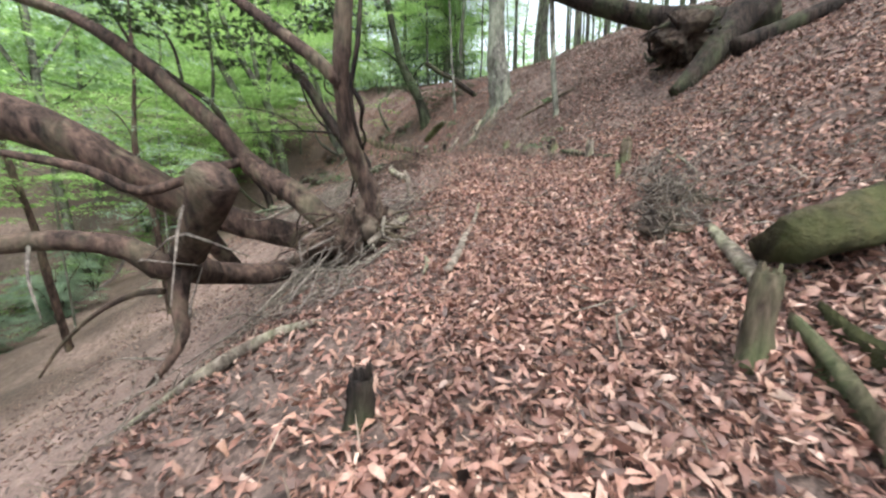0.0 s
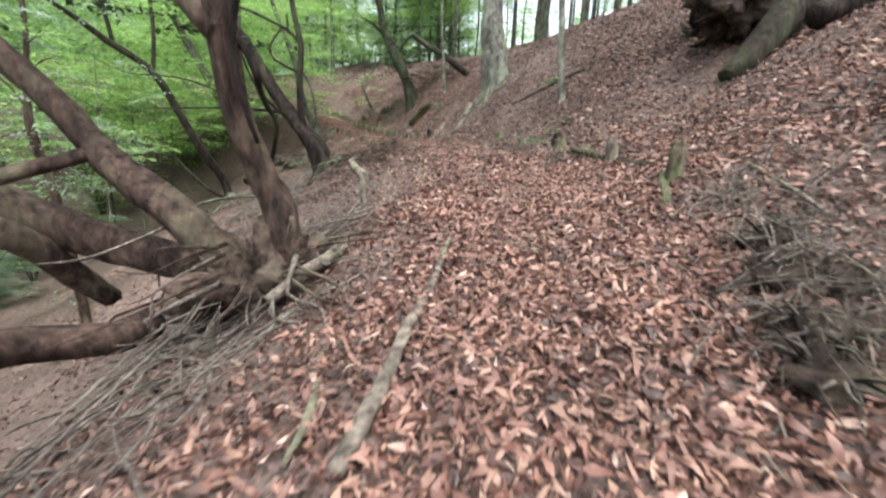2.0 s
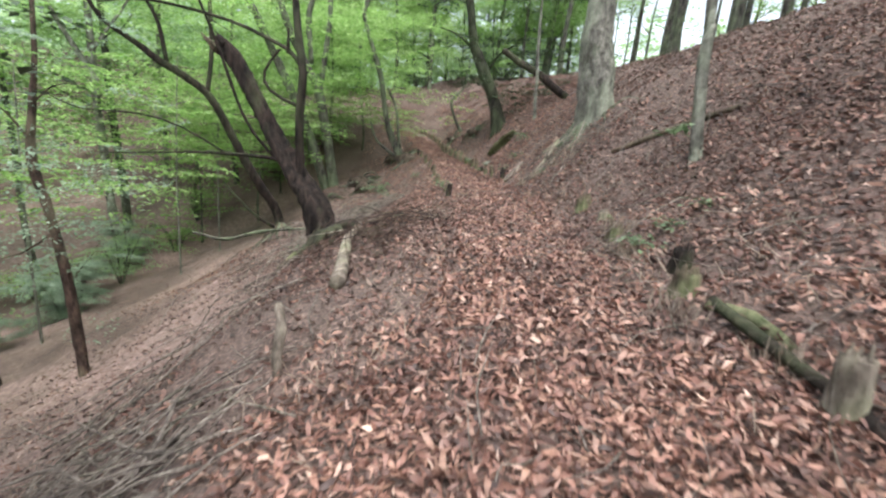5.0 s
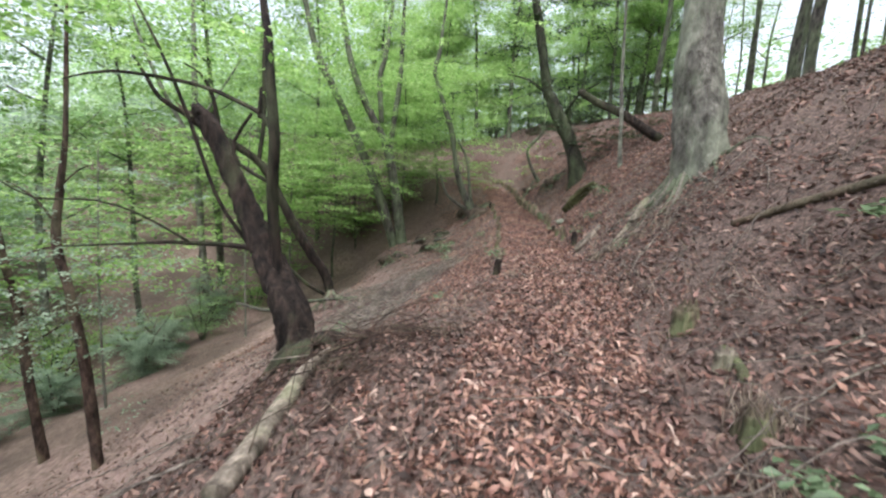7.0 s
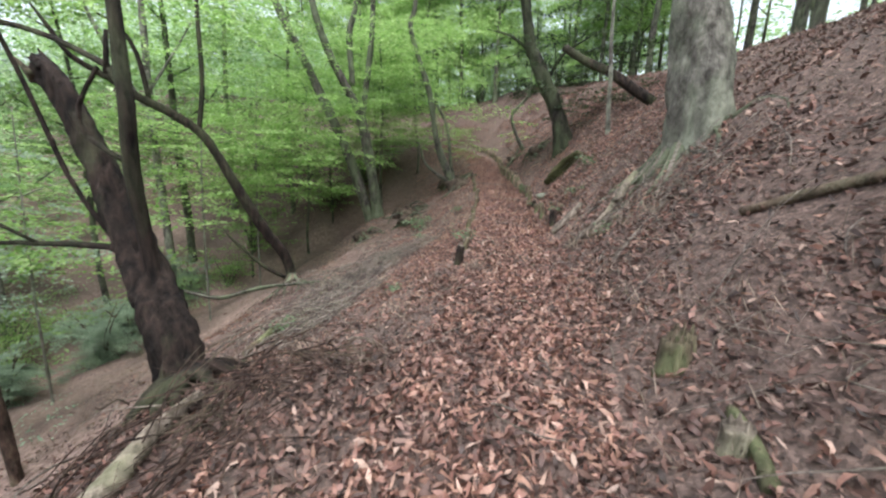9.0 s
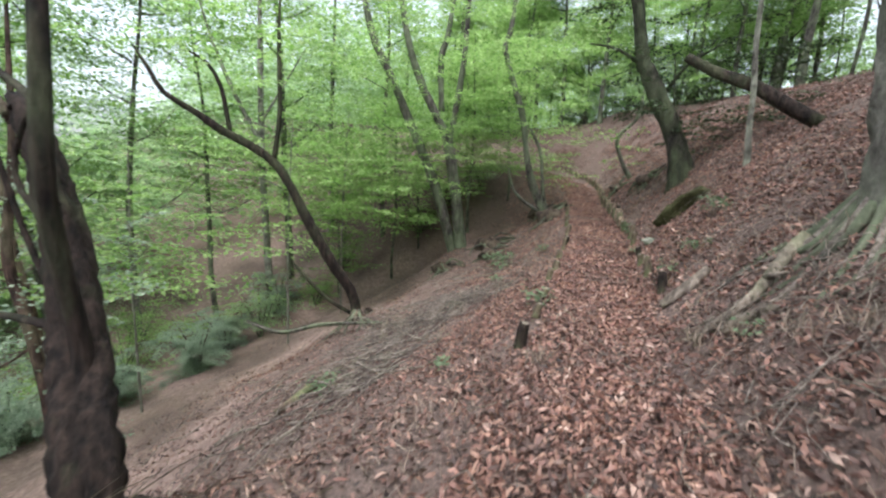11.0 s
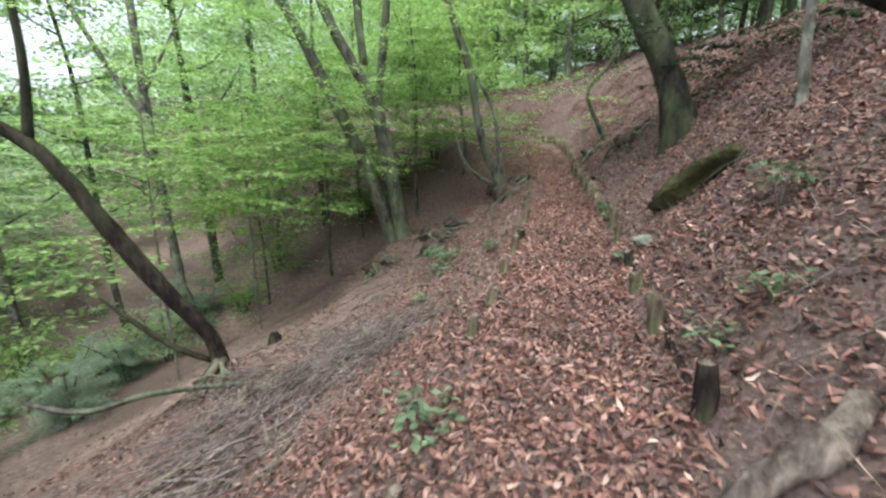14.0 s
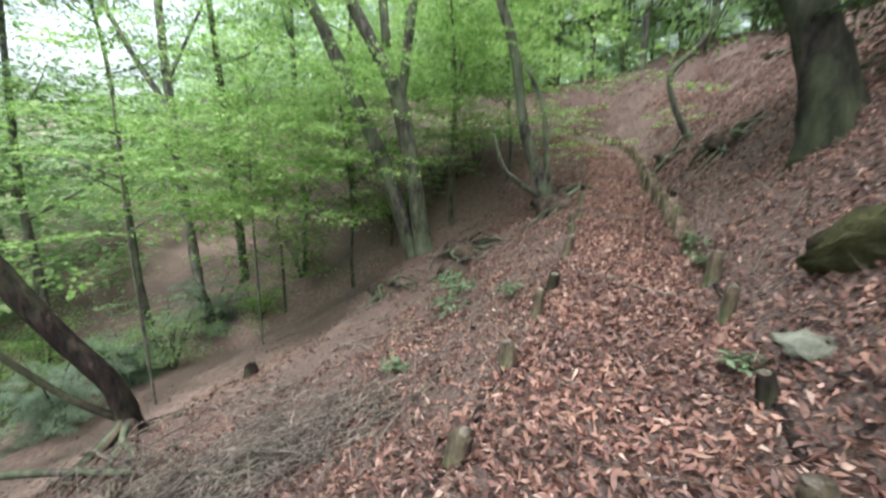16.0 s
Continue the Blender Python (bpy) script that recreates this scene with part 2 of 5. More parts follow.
# ---- helpers for shapes ----
RNG = np.random.RandomState(11)


def mesh_of(name, verts, faces, mat, smooth_faces=True):
    """A mesh from arrays; faces is an array or a list of arrays of one width each."""
    me = bpy.data.meshes.new(name)
    faces = faces if isinstance(faces, list) else [faces]
    loops = np.concatenate([f.ravel() for f in faces]).astype(np.int32)
    sizes = np.concatenate([np.full(len(f), f.shape[1]) for f in faces]).astype(np.int32)
    me.vertices.add(len(verts))
    me.vertices.foreach_set("co", np.asarray(verts, np.float32).ravel())
    me.loops.add(len(loops))
    me.loops.foreach_set("vertex_index", loops)
    me.polygons.add(len(sizes))
    me.polygons.foreach_set("loop_start", np.concatenate([[0], np.cumsum(sizes)[:-1]]).astype(np.int32))
    me.polygons.foreach_set("use_smooth", np.full(len(sizes), smooth_faces))
    me.update(calc_edges=True)
    me.validate()
    me.materials.append(mat)
    return me


def part(name, shape, mat, parent=None, label="", smooth_faces=True):
    """Links a shape (verts, faces) as one mesh under its parent; the places are the world's, less the parent's."""
    verts, faces = shape
    if parent is not None:
        p, up = Vector((0, 0, 0)), parent
        while up is not None:
            p, up = p + up.location, up.parent
        verts = np.asarray(verts) - np.array(p)
    ob = new(name, mesh_of(name, verts, faces, mat, smooth_faces))
    ob.parent = parent
    return tagged(ob, label)


def thing(name, at, label, category, group="", kind=""):
    ob = new(name)
    ob.empty_display_size = 0.2
    ob.location = at
    return tagged(ob, label, category, group, kind)


def curve_through(points, step):
    """A smooth curve through points, sampled about every step metres, with the place along the list."""
    p = np.array(points, float)
    if len(p) == 2:
        k = max(2, int(np.linalg.norm(p[1] - p[0]) / step))
        u = np.linspace(0, 1, k + 1)
        return p[0] + u[:, None] * (p[1] - p[0]), u
    q = np.concatenate([[2 * p[0] - p[1]], p, [2 * p[-1] - p[-2]]])
    out, where = [], []
    for i in range(len(p) - 1):
        a, b, c, d = q[i:i + 4]
        k = max(2, int(np.linalg.norm(c - b) / step))
        for u in np.arange(k) / k:
            out.append(0.5 * (2 * b + (c - a) * u + (2 * a - 5 * b + 4 * c - d) * u * u + (3 * b - a - 3 * c + d) * u ** 3))
            where.append((i + u) / (len(p) - 1))
    out.append(p[-1])
    where.append(1.0)
    return np.array(out), np.array(where)


def tube(points, radii, seg=10, rough=0.1, step=0.25, flare=0.0, seed=1):
    """A rough round limb along points, with the radii spread evenly over it. Returns verts, faces."""
    rng = np.random.RandomState(seed)
    c, u = curve_through(points, step)
    r = np.interp(u, np.linspace(0, 1, len(radii)), radii)
    run = np.concatenate([[0], np.cumsum(np.linalg.norm(np.diff(c, axis=0), axis=1))])
    t = np.gradient(c, axis=0)
    t /= np.linalg.norm(t, axis=1)[:, None] + 1e-9
    ref = np.array([1.0, 0, 0]) if abs(t[0][0]) < 0.8 else np.array([0, 1.0, 0])
    verts = []
    ang = np.arange(seg) / seg * 2 * math.pi
    ph = rng.rand(4) * 7
    for i in range(len(c)):
        a = ref - t[i] * (ref @ t[i])
        a /= np.linalg.norm(a)
        ref = a
        b = np.cross(t[i], a)
        lump = 1 + rough * (np.sin(ang * 3 + ph[0] + run[i] * 1.3) * .5 + np.sin(ang * 2 + ph[1] - run[i] * 2.1) * .5 + rng.rand(seg) - .5)
        if flare:
            lump = lump * (1 + flare * math.exp(-run[i] / (r[0] * 2.2)) * (0.7 + 0.6 * np.sin(ang * 4 + ph[2])))
        verts.append(c[i] + (np.cos(ang)[:, None] * a + np.sin(ang)[:, None] * b) * (r[i] * lump)[:, None])
    n = len(c)
    v = np.concatenate(verts + [c[:1], c[-1:]])
    i, j = np.meshgrid(np.arange(n - 1), np.arange(seg), indexing="ij")
    i, j = i.ravel(), j.ravel()
    k = (j + 1) % seg
    quads = np.stack([i * seg + j, i * seg + k, (i + 1) * seg + k, (i + 1) * seg + j], 1)
    s = np.arange(seg)
    caps = np.concatenate([np.stack([np.full(seg, n * seg), (s + 1) % seg, s], 1),
                           np.stack([np.full(seg, n * seg + 1), (n - 1) * seg + s, (n - 1) * seg + (s + 1) % seg], 1)])
    return v, [quads, caps]


def join(shapes):
    v, quads, tris, at = [], [], [], 0
    for verts, faces in shapes:
        faces = faces if isinstance(faces, list) else [faces]
        for f in faces:
            (quads if f.shape[1] == 4 else tris).append(f + at)
        v.append(verts)
        at += len(verts)
    return np.concatenate(v), [np.concatenate(x) for x in (quads, tris) if x]


def leaves(at, way, up, length, width, fold=0.25, simple=False):
    """Many folded leaves: places, the ways that they point, their upper sides, and sizes. Four triangles each, or two."""
    n = len(at)
    way = way / (np.linalg.norm(way, axis=1)[:, None] + 1e-9)
    side = np.cross(way, up)
    side /= np.linalg.norm(side, axis=1)[:, None] + 1e-9
    top = np.cross(side, way)
    le, wi = length[:, None], width[:, None]
    lift = wi * fold
    if simple:
        v = np.stack([at - way * le * .5, at + side * wi * .5 + top * lift, at + way * le * .5, at - side * wi * .5 + top * lift], 1).reshape(-1, 3)
        b = (np.arange(n) * 4)[:, None]
        return v, np.concatenate([b + np.array([[0, 2, 1]]), b + np.array([[0, 3, 2]])])
    v = np.stack([at - way * le * .5, at + side * wi * .5 + top * lift, at - way * le * .05, at - side * wi * .5 + top * lift, at + way * le * .5 + top * lift * .4], 1).reshape(-1, 3)
    b = (np.arange(n) * 5)[:, None]
    f = np.concatenate([b + np.array([[0, 2, 1]]), b + np.array([[1, 2, 4]]), b + np.array([[4, 2, 3]]), b + np.array([[3, 2, 0]])])
    return v, f


def sprays(centres, radius, per, size, seed=1, thick=0.04, tilt=0.13):
    """Flat sprays of leaves, as beech and maple hold them: one round each centre."""
    rng = np.random.RandomState(seed)
    c = np.repeat(np.asarray(centres, float), per, axis=0)
    rad = np.repeat(radius * (0.6 + 0.8 * rng.rand(len(centres))), per)
    n = len(c)
    tip = np.repeat(rng.randn(len(centres), 2) * tilt, per, axis=0)
    a, r = rng.rand(n) * 2 * math.pi, np.sqrt(rng.rand(n)) * rad
    x, y = r * np.cos(a), r * np.sin(a) * 0.75
    z = x * tip[:, 0] + y * tip[:, 1] + rng.randn(n) * thick * rad - 0.12 * r
    at = c + np.stack([x, y, z], 1)
    way = np.stack([np.cos(a), np.sin(a), -0.22 * np.ones(n)], 1) + rng.randn(n, 3) * np.array([.5, .5, .2])
    up = np.array([0, 0, 1.0]) + rng.randn(n, 3) * .24
    le = size * (0.6 + 0.8 * rng.rand(n))
    return leaves(at, way, up, le, le * (0.5 + .2 * rng.rand(n)), 0.15, True)


def on_ground(xy, lift=0.0):
    return [(x, y, ground(x, y) + lift) for x, y in xy]


def limb_thing(name, label, category, points, radii, mat, group="", seg=10, rough=0.12, seed=1, extra=(), step=0.15, flare=0.0, parts_mat=None):
    """A log, branch or stake: one main part and its side branches."""
    at = points[0]
    ob = thing(name, at, label, category, group)
    part("stem", tube(points, radii, seg, rough, step, flare, seed), mat, ob)
    for i, (p, r) in enumerate(extra):
        part("side_branch", tube(p, r, 7, rough, step, 0, seed + i + 1), parts_mat or mat, ob)
    return ob


def tree(label, points, radii, mat, limbs=(), crown=None, crown_mat=None, name="tree", group="", flare=0.5, seed=1, seg=14, vines=(), rough=0.17, step=0.15):
    """A tree: its trunk from under the ground, its limbs (each with points and radii) and its crown of leaves."""
    points = [tuple(p) for p in points]
    x, y, z = points[0]
    d = Vector(points[1]) - Vector(points[0])
    points = [(x - d.x * .08, y - d.y * .08, min(z, ground(x, y)) - 0.1 - radii[0] * 1.2)] + points[1:] if len(points) > 2 else [(x, y, min(z, ground(x, y)) - .12)] + points[1:]
    ob = thing(name, (x, y, ground(x, y)), label, "tree", group)
    part("trunk", tube(points, radii, seg, rough, step, flare, seed), mat, ob)
    for i, (p, r) in enumerate(limbs):
        part("limb", tube(p, r, 8, 0.1, 0.2, 0, seed + 3 + i), mat, ob)
    for i, (p, r) in enumerate(vines):
        part("vine", tube(p, r, 6, 0.15, 0.15, 0, seed + 30 + i), BARK_DARK, ob, "black hanging vine")
    if crown is not None:
        part("crown", crown, crown_mat or GREEN, ob, "", False)
    return ob


# ---- the ground ----
def spaced(lo, hi, step, far):
    mid = np.arange(lo, hi + step / 2, step)
    grow = np.cumsum(step * 1.13 ** np.arange(1, 60))
    grow = grow[grow < far]
    return np.concatenate([(lo - grow)[::-1], mid, hi + grow])


gx, gy = spaced(-7.5, 5.5, 0.11, 330), spaced(-1, 22, 0.11, 330)
X, Y = np.meshgrid(gx, gy)
V = np.stack([X.ravel(), Y.ravel(), height(X.ravel(), Y.ravel())], 1)
nx, ny = len(gx), len(gy)
i, j = np.meshgrid(np.arange(ny - 1), np.arange(nx - 1), indexing="ij")
b = (i * nx + j).ravel()
ground_ob = new("ground", mesh_of("ground", V, np.stack([b, b + 1, b + nx + 1, b + nx], 1), SOIL))
side = trail(V[:, 0], V[:, 1])[0]
BARE = ground_ob.data.attributes.new("bare", "FLOAT", "POINT")             # the washed-out soil of the hollow below the trail
BARE.data.foreach_set("value", (np.clip((-side - 3.2) / 3.5, 0, 1) * np.clip(.5 + .85 * wave(V[:, 0], V[:, 1], 1.9) + .4 * wave(V[:, 0], V[:, 1], .6), 0, 1)).astype(np.float32))
tagged(ground_ob, "sloping brown woodland soil with a narrow trail", "ground", kind="structure")


def dead_leaves(at, way, up, length, width, cup, bend, twist):
    """Curled dry leaves: pointed ovals, cupped across and bent along. Four triangles each."""
    n = len(at)
    way = way / (np.linalg.norm(way, axis=1)[:, None] + 1e-9)
    side = np.cross(way, up)
    side /= np.linalg.norm(side, axis=1)[:, None] + 1e-9
    top = np.cross(side, way)
    out = []
    for u, w in ((-.5, 0), (-.16, .5), (-.16, -.5), (.2, .42), (.2, -.42), (.5, 0)):
        lift = bend * (u * u * 4 - .3) * length + abs(w) * cup * width + (twist * u * w * 2) * width
        out.append(at + way * (u * length)[:, None] + side * (w * width)[:, None] + top * lift[:, None])
    v = np.stack(out, 1).reshape(-1, 3)
    b = (np.arange(n) * 6)[:, None]
    return v, [b + np.array([[1, 2, 4, 3]]), np.concatenate([b + np.array([[0, 2, 1]]), b + np.array([[3, 4, 5]])])]


def litter(name, n, x0, x1, y0, y1, dens, size, seed, label, mat=None):
    """Fallen leaves strewn on the ground where dens(distance from the trail, x, y) says, as one sheet."""
    rng = np.random.RandomState(seed)
    x, y = x0 + rng.rand(n) * (x1 - x0), y0 + rng.rand(n) * (y1 - y0)
    d, z, s = trail(x, y)
    keep = rng.rand(n) < dens(d, x, y)
    x, y, d = x[keep], y[keep], d[keep]
    n = len(x)
    e = 0.05
    z = height(x, y)
    nor = np.stack([-(height(x + e, y) - z) / e, -(height(x, y + e) - z) / e, np.ones(n)], 1)
    up = nor / np.linalg.norm(nor, axis=1)[:, None] + rng.randn(n, 3) * .75
    a = rng.rand(n) * 2 * math.pi
    way = np.stack([np.cos(a), np.sin(a), np.zeros(n)], 1)
    way -= up * (way * up).sum(1)[:, None] / (up * up).sum(1)[:, None]
    le = size * (0.35 + 1.0 * rng.rand(n))
    at = np.stack([x, y, z + 0.008 + rng.rand(n) ** 2 * .035], 1)
    v, f = dead_leaves(at, way, up, le, le * (0.14 + .18 * rng.rand(n)), rng.rand(n) * 1.9, rng.randn(n) * .34, rng.randn(n) * 1.5)
    ob = new(name, mesh_of(name, v, f, mat or LITTER))
    return tagged(ob, label, "leaf litter", kind="stuff")


def patches(x, y):
    return np.clip(0.5 + 0.6 * wave(x, y, .9) + 0.4 * wave(x, y, 2.7), 0, 1)


def on_trail(d, x, y):
    """How much of the fresh leaves lies here: thick on the trail, and over the wide first stretch."""
    wide = np.clip((8.5 - y) / 2.5, 0, 1)
    edge = .62 + .1 * wave(x, y, .5)
    late = np.clip((edge - np.abs(d)) * 9 + .5, 0, 1)
    early = np.interp(d, [-1.6, -.8, -.3, .8, 1.5, 3, 5], [0, .35, 1, 1, .45, .22, .12])
    stray = np.interp(d, [-3, -1.2, -.6, .6, 1.2, 3, 6], [.06, .22, .32, .42, .36, .28, .1]) * np.clip(patches(x, y) * 1.2, 0, 1)
    low = np.interp(d, [-3.4, -2.4, -1.2, -.6, -.5], [0, .2, .38, .36, 0]) * np.clip(.3 + 1.1 * patches(x, y), 0, 1)
    stray = stray * np.interp(y, [11, 14], [1, 1.6])
    thinned = np.interp(y, [5.5, 8, 11.3, 13], [1, .5, .55, 1])             # fewer fresh leaves, so darker, in the middle stretch
    return thinned * np.clip(late * (1 - wide) + early * wide + stray + low * (1 - wide) * np.clip((y - 10.5) / 3, 0, 1), 0, 1)


def on_banks(d, x, y):
    """Older leaves on the banks, in patches with bare soil between."""
    wide = np.clip((8.5 - y) / 2.5, 0, 1)
    out = np.interp(d, [-9, -6, -4, -2, -.7, -.55, .55, .75, 2, 5, 9], [.05, .13, .34, .6, .6, 0, 0, .85, .95, .85, .5])
    out = out * (1 - wide) + wide * np.interp(d, [-8, -4, -1.5, -.6, .9, 1.8, 6, 9], [.05, .2, .5, .1, .1, .6, .6, .3])
    out = np.maximum(out, .6 * (np.abs(d) < .8) * np.interp(y, [5.5, 8, 11.3, 13], [0, 1, 1, 0]))
    side = np.clip(np.minimum(np.minimum(x + 15, 8 - x), np.minimum(y + 3.5, 40 - y)) / 1.5, 0, 1)
    return out * np.clip(.4 + 1.1 * patches(x, y), 0, 1.3) * side


litter("fallen_leaves", 320000, -3, 6, -3, 12, on_trail, 0.082, 21, "reddish brown fallen chestnut leaves thick on the trail")
litter("fallen_leaves", 320000, -9, 2, 12, 31, on_trail, 0.08, 22, "reddish brown fallen chestnut leaves thick on the trail")
litter("decayed_leaves", 260000, -9, 8, -3.5, 12, on_banks, 0.08, 23, "dull brown decayed leaves strewn over the banks", OLD_LITTER)
litter("decayed_leaves", 280000, -15, 8, 12, 40, on_banks, 0.086, 24, "dull brown decayed leaves strewn over the banks", OLD_LITTER)

# ---- large trees along the trail ----
def crown_points(n, centre, spread, seed, low=None):
    rng = np.random.RandomState(seed)
    p = np.array(centre) + rng.randn(n, 3) * np.array(spread)
    if low is not None:
        p[:, 2] = np.maximum(p[:, 2], low + rng.rand(n) * .8)
    return p


def up_from(points, more, drift=(0, 0)):
    """Carries a trunk on upwards past the last point."""
    a, b = np.array(points[-2]), np.array(points[-1])
    d = (b - a) / np.linalg.norm(b - a)
    d = d * .5 + np.array([drift[0], drift[1], 0.5])
    return list(points) + [tuple(b + d * more * .5), tuple(b + d * more)]


thick_points = up_from([(1.83, 13.19, 3.23), (1.71, 13.20, 4.01), (1.59, 13.21, 4.78), (1.57, 13.22, 5.52)], 9)
tree("thick grey beech trunk with moss and exposed roots", thick_points, [0.31, 0.285, 0.265, 0.25, 0.2, 0.12], BARK_PALE, flare=0.4, seed=3, seg=20,
     limbs=[([(1.6, 13.46, 6.5), (0.8, 13.0, 8), (-.4, 12.4, 9.5)], [.11, .07, .02]), ([(1.6, 13.46, 7.2), (2.8, 13.9, 9), (3.6, 14.4, 11)], [.1, .06, .02])],
     crown=sprays(crown_points(50, (.6, 14.6, 9.5), (2.6, 2.4, 1.3), 4), .7, 60, .1, 5), crown_mat=GREEN)

lean_points = up_from([(-0.79, 20.20, 3.47), (-1.15, 20.18, 4.35), (-1.57, 20.14, 5.24), (-1.94, 20.12, 6.04), (-2.06, 20.11, 6.31)], 6)
tree("leaning mossy dark tree with dark evergreen leaves", lean_points, [0.26, 0.22, 0.2, 0.18, 0.17, .12, .07], BARK_MOSSY, flare=0.6, seed=8,
     limbs=[([(-0.72, 20.2, 3.4), (-.85, 20.2, 4.1), (-1.2, 20.2, 4.9), (-1.35, 20.2, 6.2)], [.035, .03, .025, .015]),
            ([(-1.6, 20.37, 5.3), (-1.1, 20.2, 6.0), (-.4, 19.9, 6.3)], [.06, .04, .015]), ([(-1.9, 20.34, 6.0), (-2.7, 20.2, 6.6), (-3.4, 20, 6.8)], [.06, .04, .015])],
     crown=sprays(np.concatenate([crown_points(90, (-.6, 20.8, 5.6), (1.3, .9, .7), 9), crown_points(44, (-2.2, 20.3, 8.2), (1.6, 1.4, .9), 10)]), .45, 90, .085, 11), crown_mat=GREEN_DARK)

forkA = [(-8.52, 21.38, 0.32), (-9.11, 20.89, 2.49), (-9.65, 20.44, 4.16), (-10.03, 20.14, 5.22), (-10.60, 19.67, 6.74), (-11.14, 19.22, 8.18)]
forkB = [(-8.17, 21.36, 0.37), (-8.43, 21.15, 2.53), (-8.74, 20.91, 4.38), (-9.14, 20.60, 5.42), (-9.61, 20.22, 6.59), (-10.05, 19.88, 8.20)]
forkC = [(-8.52, 21.38, 0.32), (-8.82, 21.13, 4.40), (-8.56, 21.34, 7.08), (-8.51, 21.39, 8.42)][1:]
forkD = [(-8.52, 21.38, 0.32), (-9.10, 20.90, 5.56), (-9.18, 20.83, 7.37), (-9.01, 20.98, 8.38)][1:]
tree("grey many-stemmed tree with layered bright green leaves", up_from(forkA, 5), [0.22, 0.19, .17, .155, .14, .13, .09, .05], BARK_GREY, flare=0.3, seed=12,
     limbs=[(up_from([(forkB[0][0], forkB[0][1], forkB[0][2] - .15)] + forkB[1:], 5), [.24, .21, .19, .16, .14, .12, .08, .04]), (up_from(forkC, 5), [.12, .11, .1, .06, .03]), (up_from(forkD, 5), [.12, .11, .1, .06, .03])],
     crown=sprays(np.concatenate([crown_points(140, (-8.5, 19.8, 7.4), (2.8, 2.6, 1.5), 13), crown_points(46, (-9.4, 19.2, 4.6), (1.7, 1.4, 1.0), 14), crown_points(70, (-10.4, 18.2, 3.0), (1.9, 1.4, .9), 114, 1.4), crown_points(44, (-8.8, 24.2, 4.4), (1.7, 1.2, .7), 115, 2.9)]), .8, 75, .105, 15), crown_mat=GREEN)

tree("slender crooked tree rooted beside a dark hollow", up_from([(-5.63, 23.39, 1.82), (-6.37, 23.05, 3.43), (-6.76, 22.86, 5.47), (-7.09, 22.71, 6.54), (-7.51, 22.51, 7.94), (-7.38, 22.57, 8.62)], 4), [0.17, 0.13, .11, .1, .09, .09, .06, .03], BARK_GREY, seed=16,
     limbs=[([(-5.63, 23.39, 1.82), (-5.87, 23.28, 2.69), (-6.07, 23.19, 4.20), (-6.48, 22.99, 5.11)], [.1, .08, .06, .04]), ([(-5.63, 23.39, 1.82), (-6.76, 22.86, 2.63), (-7.12, 22.69, 3.59)], [.09, .06, .03])],
     crown=sprays(np.concatenate([crown_points(60, (-6.2, 23, 7.4), (2.0, 1.6, 1.3), 17), crown_points(40, (-7.4, 24.4, 4.5), (1.5, 1.0, .6), 18)]), .7, 70, .1, 19), crown_mat=GREEN)

grey_a = up_from([(-17.29, 18.50, -4.18), (-17.33, 18.32, -0.31), (-17.36, 18.22, 3.29), (-17.36, 18.22, 5.98), (-17.35, 18.26, 7.65)], 5)
tree("straight grey tree trunk on the slope below", grey_a, [0.17, 0.15, .14, .13, .12, .08, .04], BARK_PALE, seed=20,
     limbs=[([(-17.36, 18.22, 4.2), (-17.9, 17.3, 6.4), (-18.3, 16.6, 8.6), (-18.5, 16.2, 10.5)], [.11, .09, .06, .03]), ([(-17.36, 18.22, 5.2), (-16.6, 18.9, 6.8), (-16.0, 19.6, 8.4)], [.07, .05, .02]),
            ([(-17.36, 18.24, 2.6), (-16.4, 17.6, 3.3), (-15.4, 17.0, 3.5)], [.05, .035, .012])],
     crown=sprays(np.concatenate([crown_points(90, (-17.2, 18, 8.2), (2.6, 2.6, 1.7), 21), crown_points(44, (-16.2, 17.6, 3.8), (1.8, 1.6, .8), 22)]), 1.0, 80, .125, 23, .02, .1), crown_mat=GREEN)

# the leaning sapling with its long bare limb
leanr = [(-6.31, 14.74, -0.21), (-6.38, 14.62, 0.36), (-6.63, 14.23, 1.12), (-6.91, 13.80, 2.07), (-7.11, 13.48, 2.85), (-7.27, 13.23, 3.28), (-7.56, 12.78, 3.65), (-7.76, 12.46, 3.83), (-8.00, 12.09, 4.14), (-8.28, 11.65, 4.46)]
tree("leaning bare dark sapling over the brushwood", up_from(leanr, 1.0), [0.13, 0.12, 0.115, .11, .1, .09, .08, .075, .065, .05, .04, .02], BARK_DARK, seed=25, flare=.3,
     limbs=[([(-6.31, 14.74, -0.21), (-7.26, 13.25, 3.28), (-7.19, 13.36, 4.28), (-7.18, 13.37, 5.53), (-7.16, 13.40, 6.47)][1:], [.06, .05, .04, .02]), ([(-6.31, 14.74, -0.21), (-7.69, 12.58, 3.78), (-7.75, 12.47, 4.64), (-7.87, 12.28, 5.07), (-8.03, 12.03, 5.24)][1:], [.05, .04, .03, .015]),
            ([(-6.44, 14.76, -0.23), (-6.76, 14.26, 0.19), (-7.05, 13.80, 0.79), (-7.19, 13.58, 1.13)], [.05, .045, .035, .015])],
     crown=sprays(crown_points(26, (-7.6, 12.6, 5.4), (1.2, 1.3, .5), 26), .55, 60, .09, 27), crown_mat=GREEN)

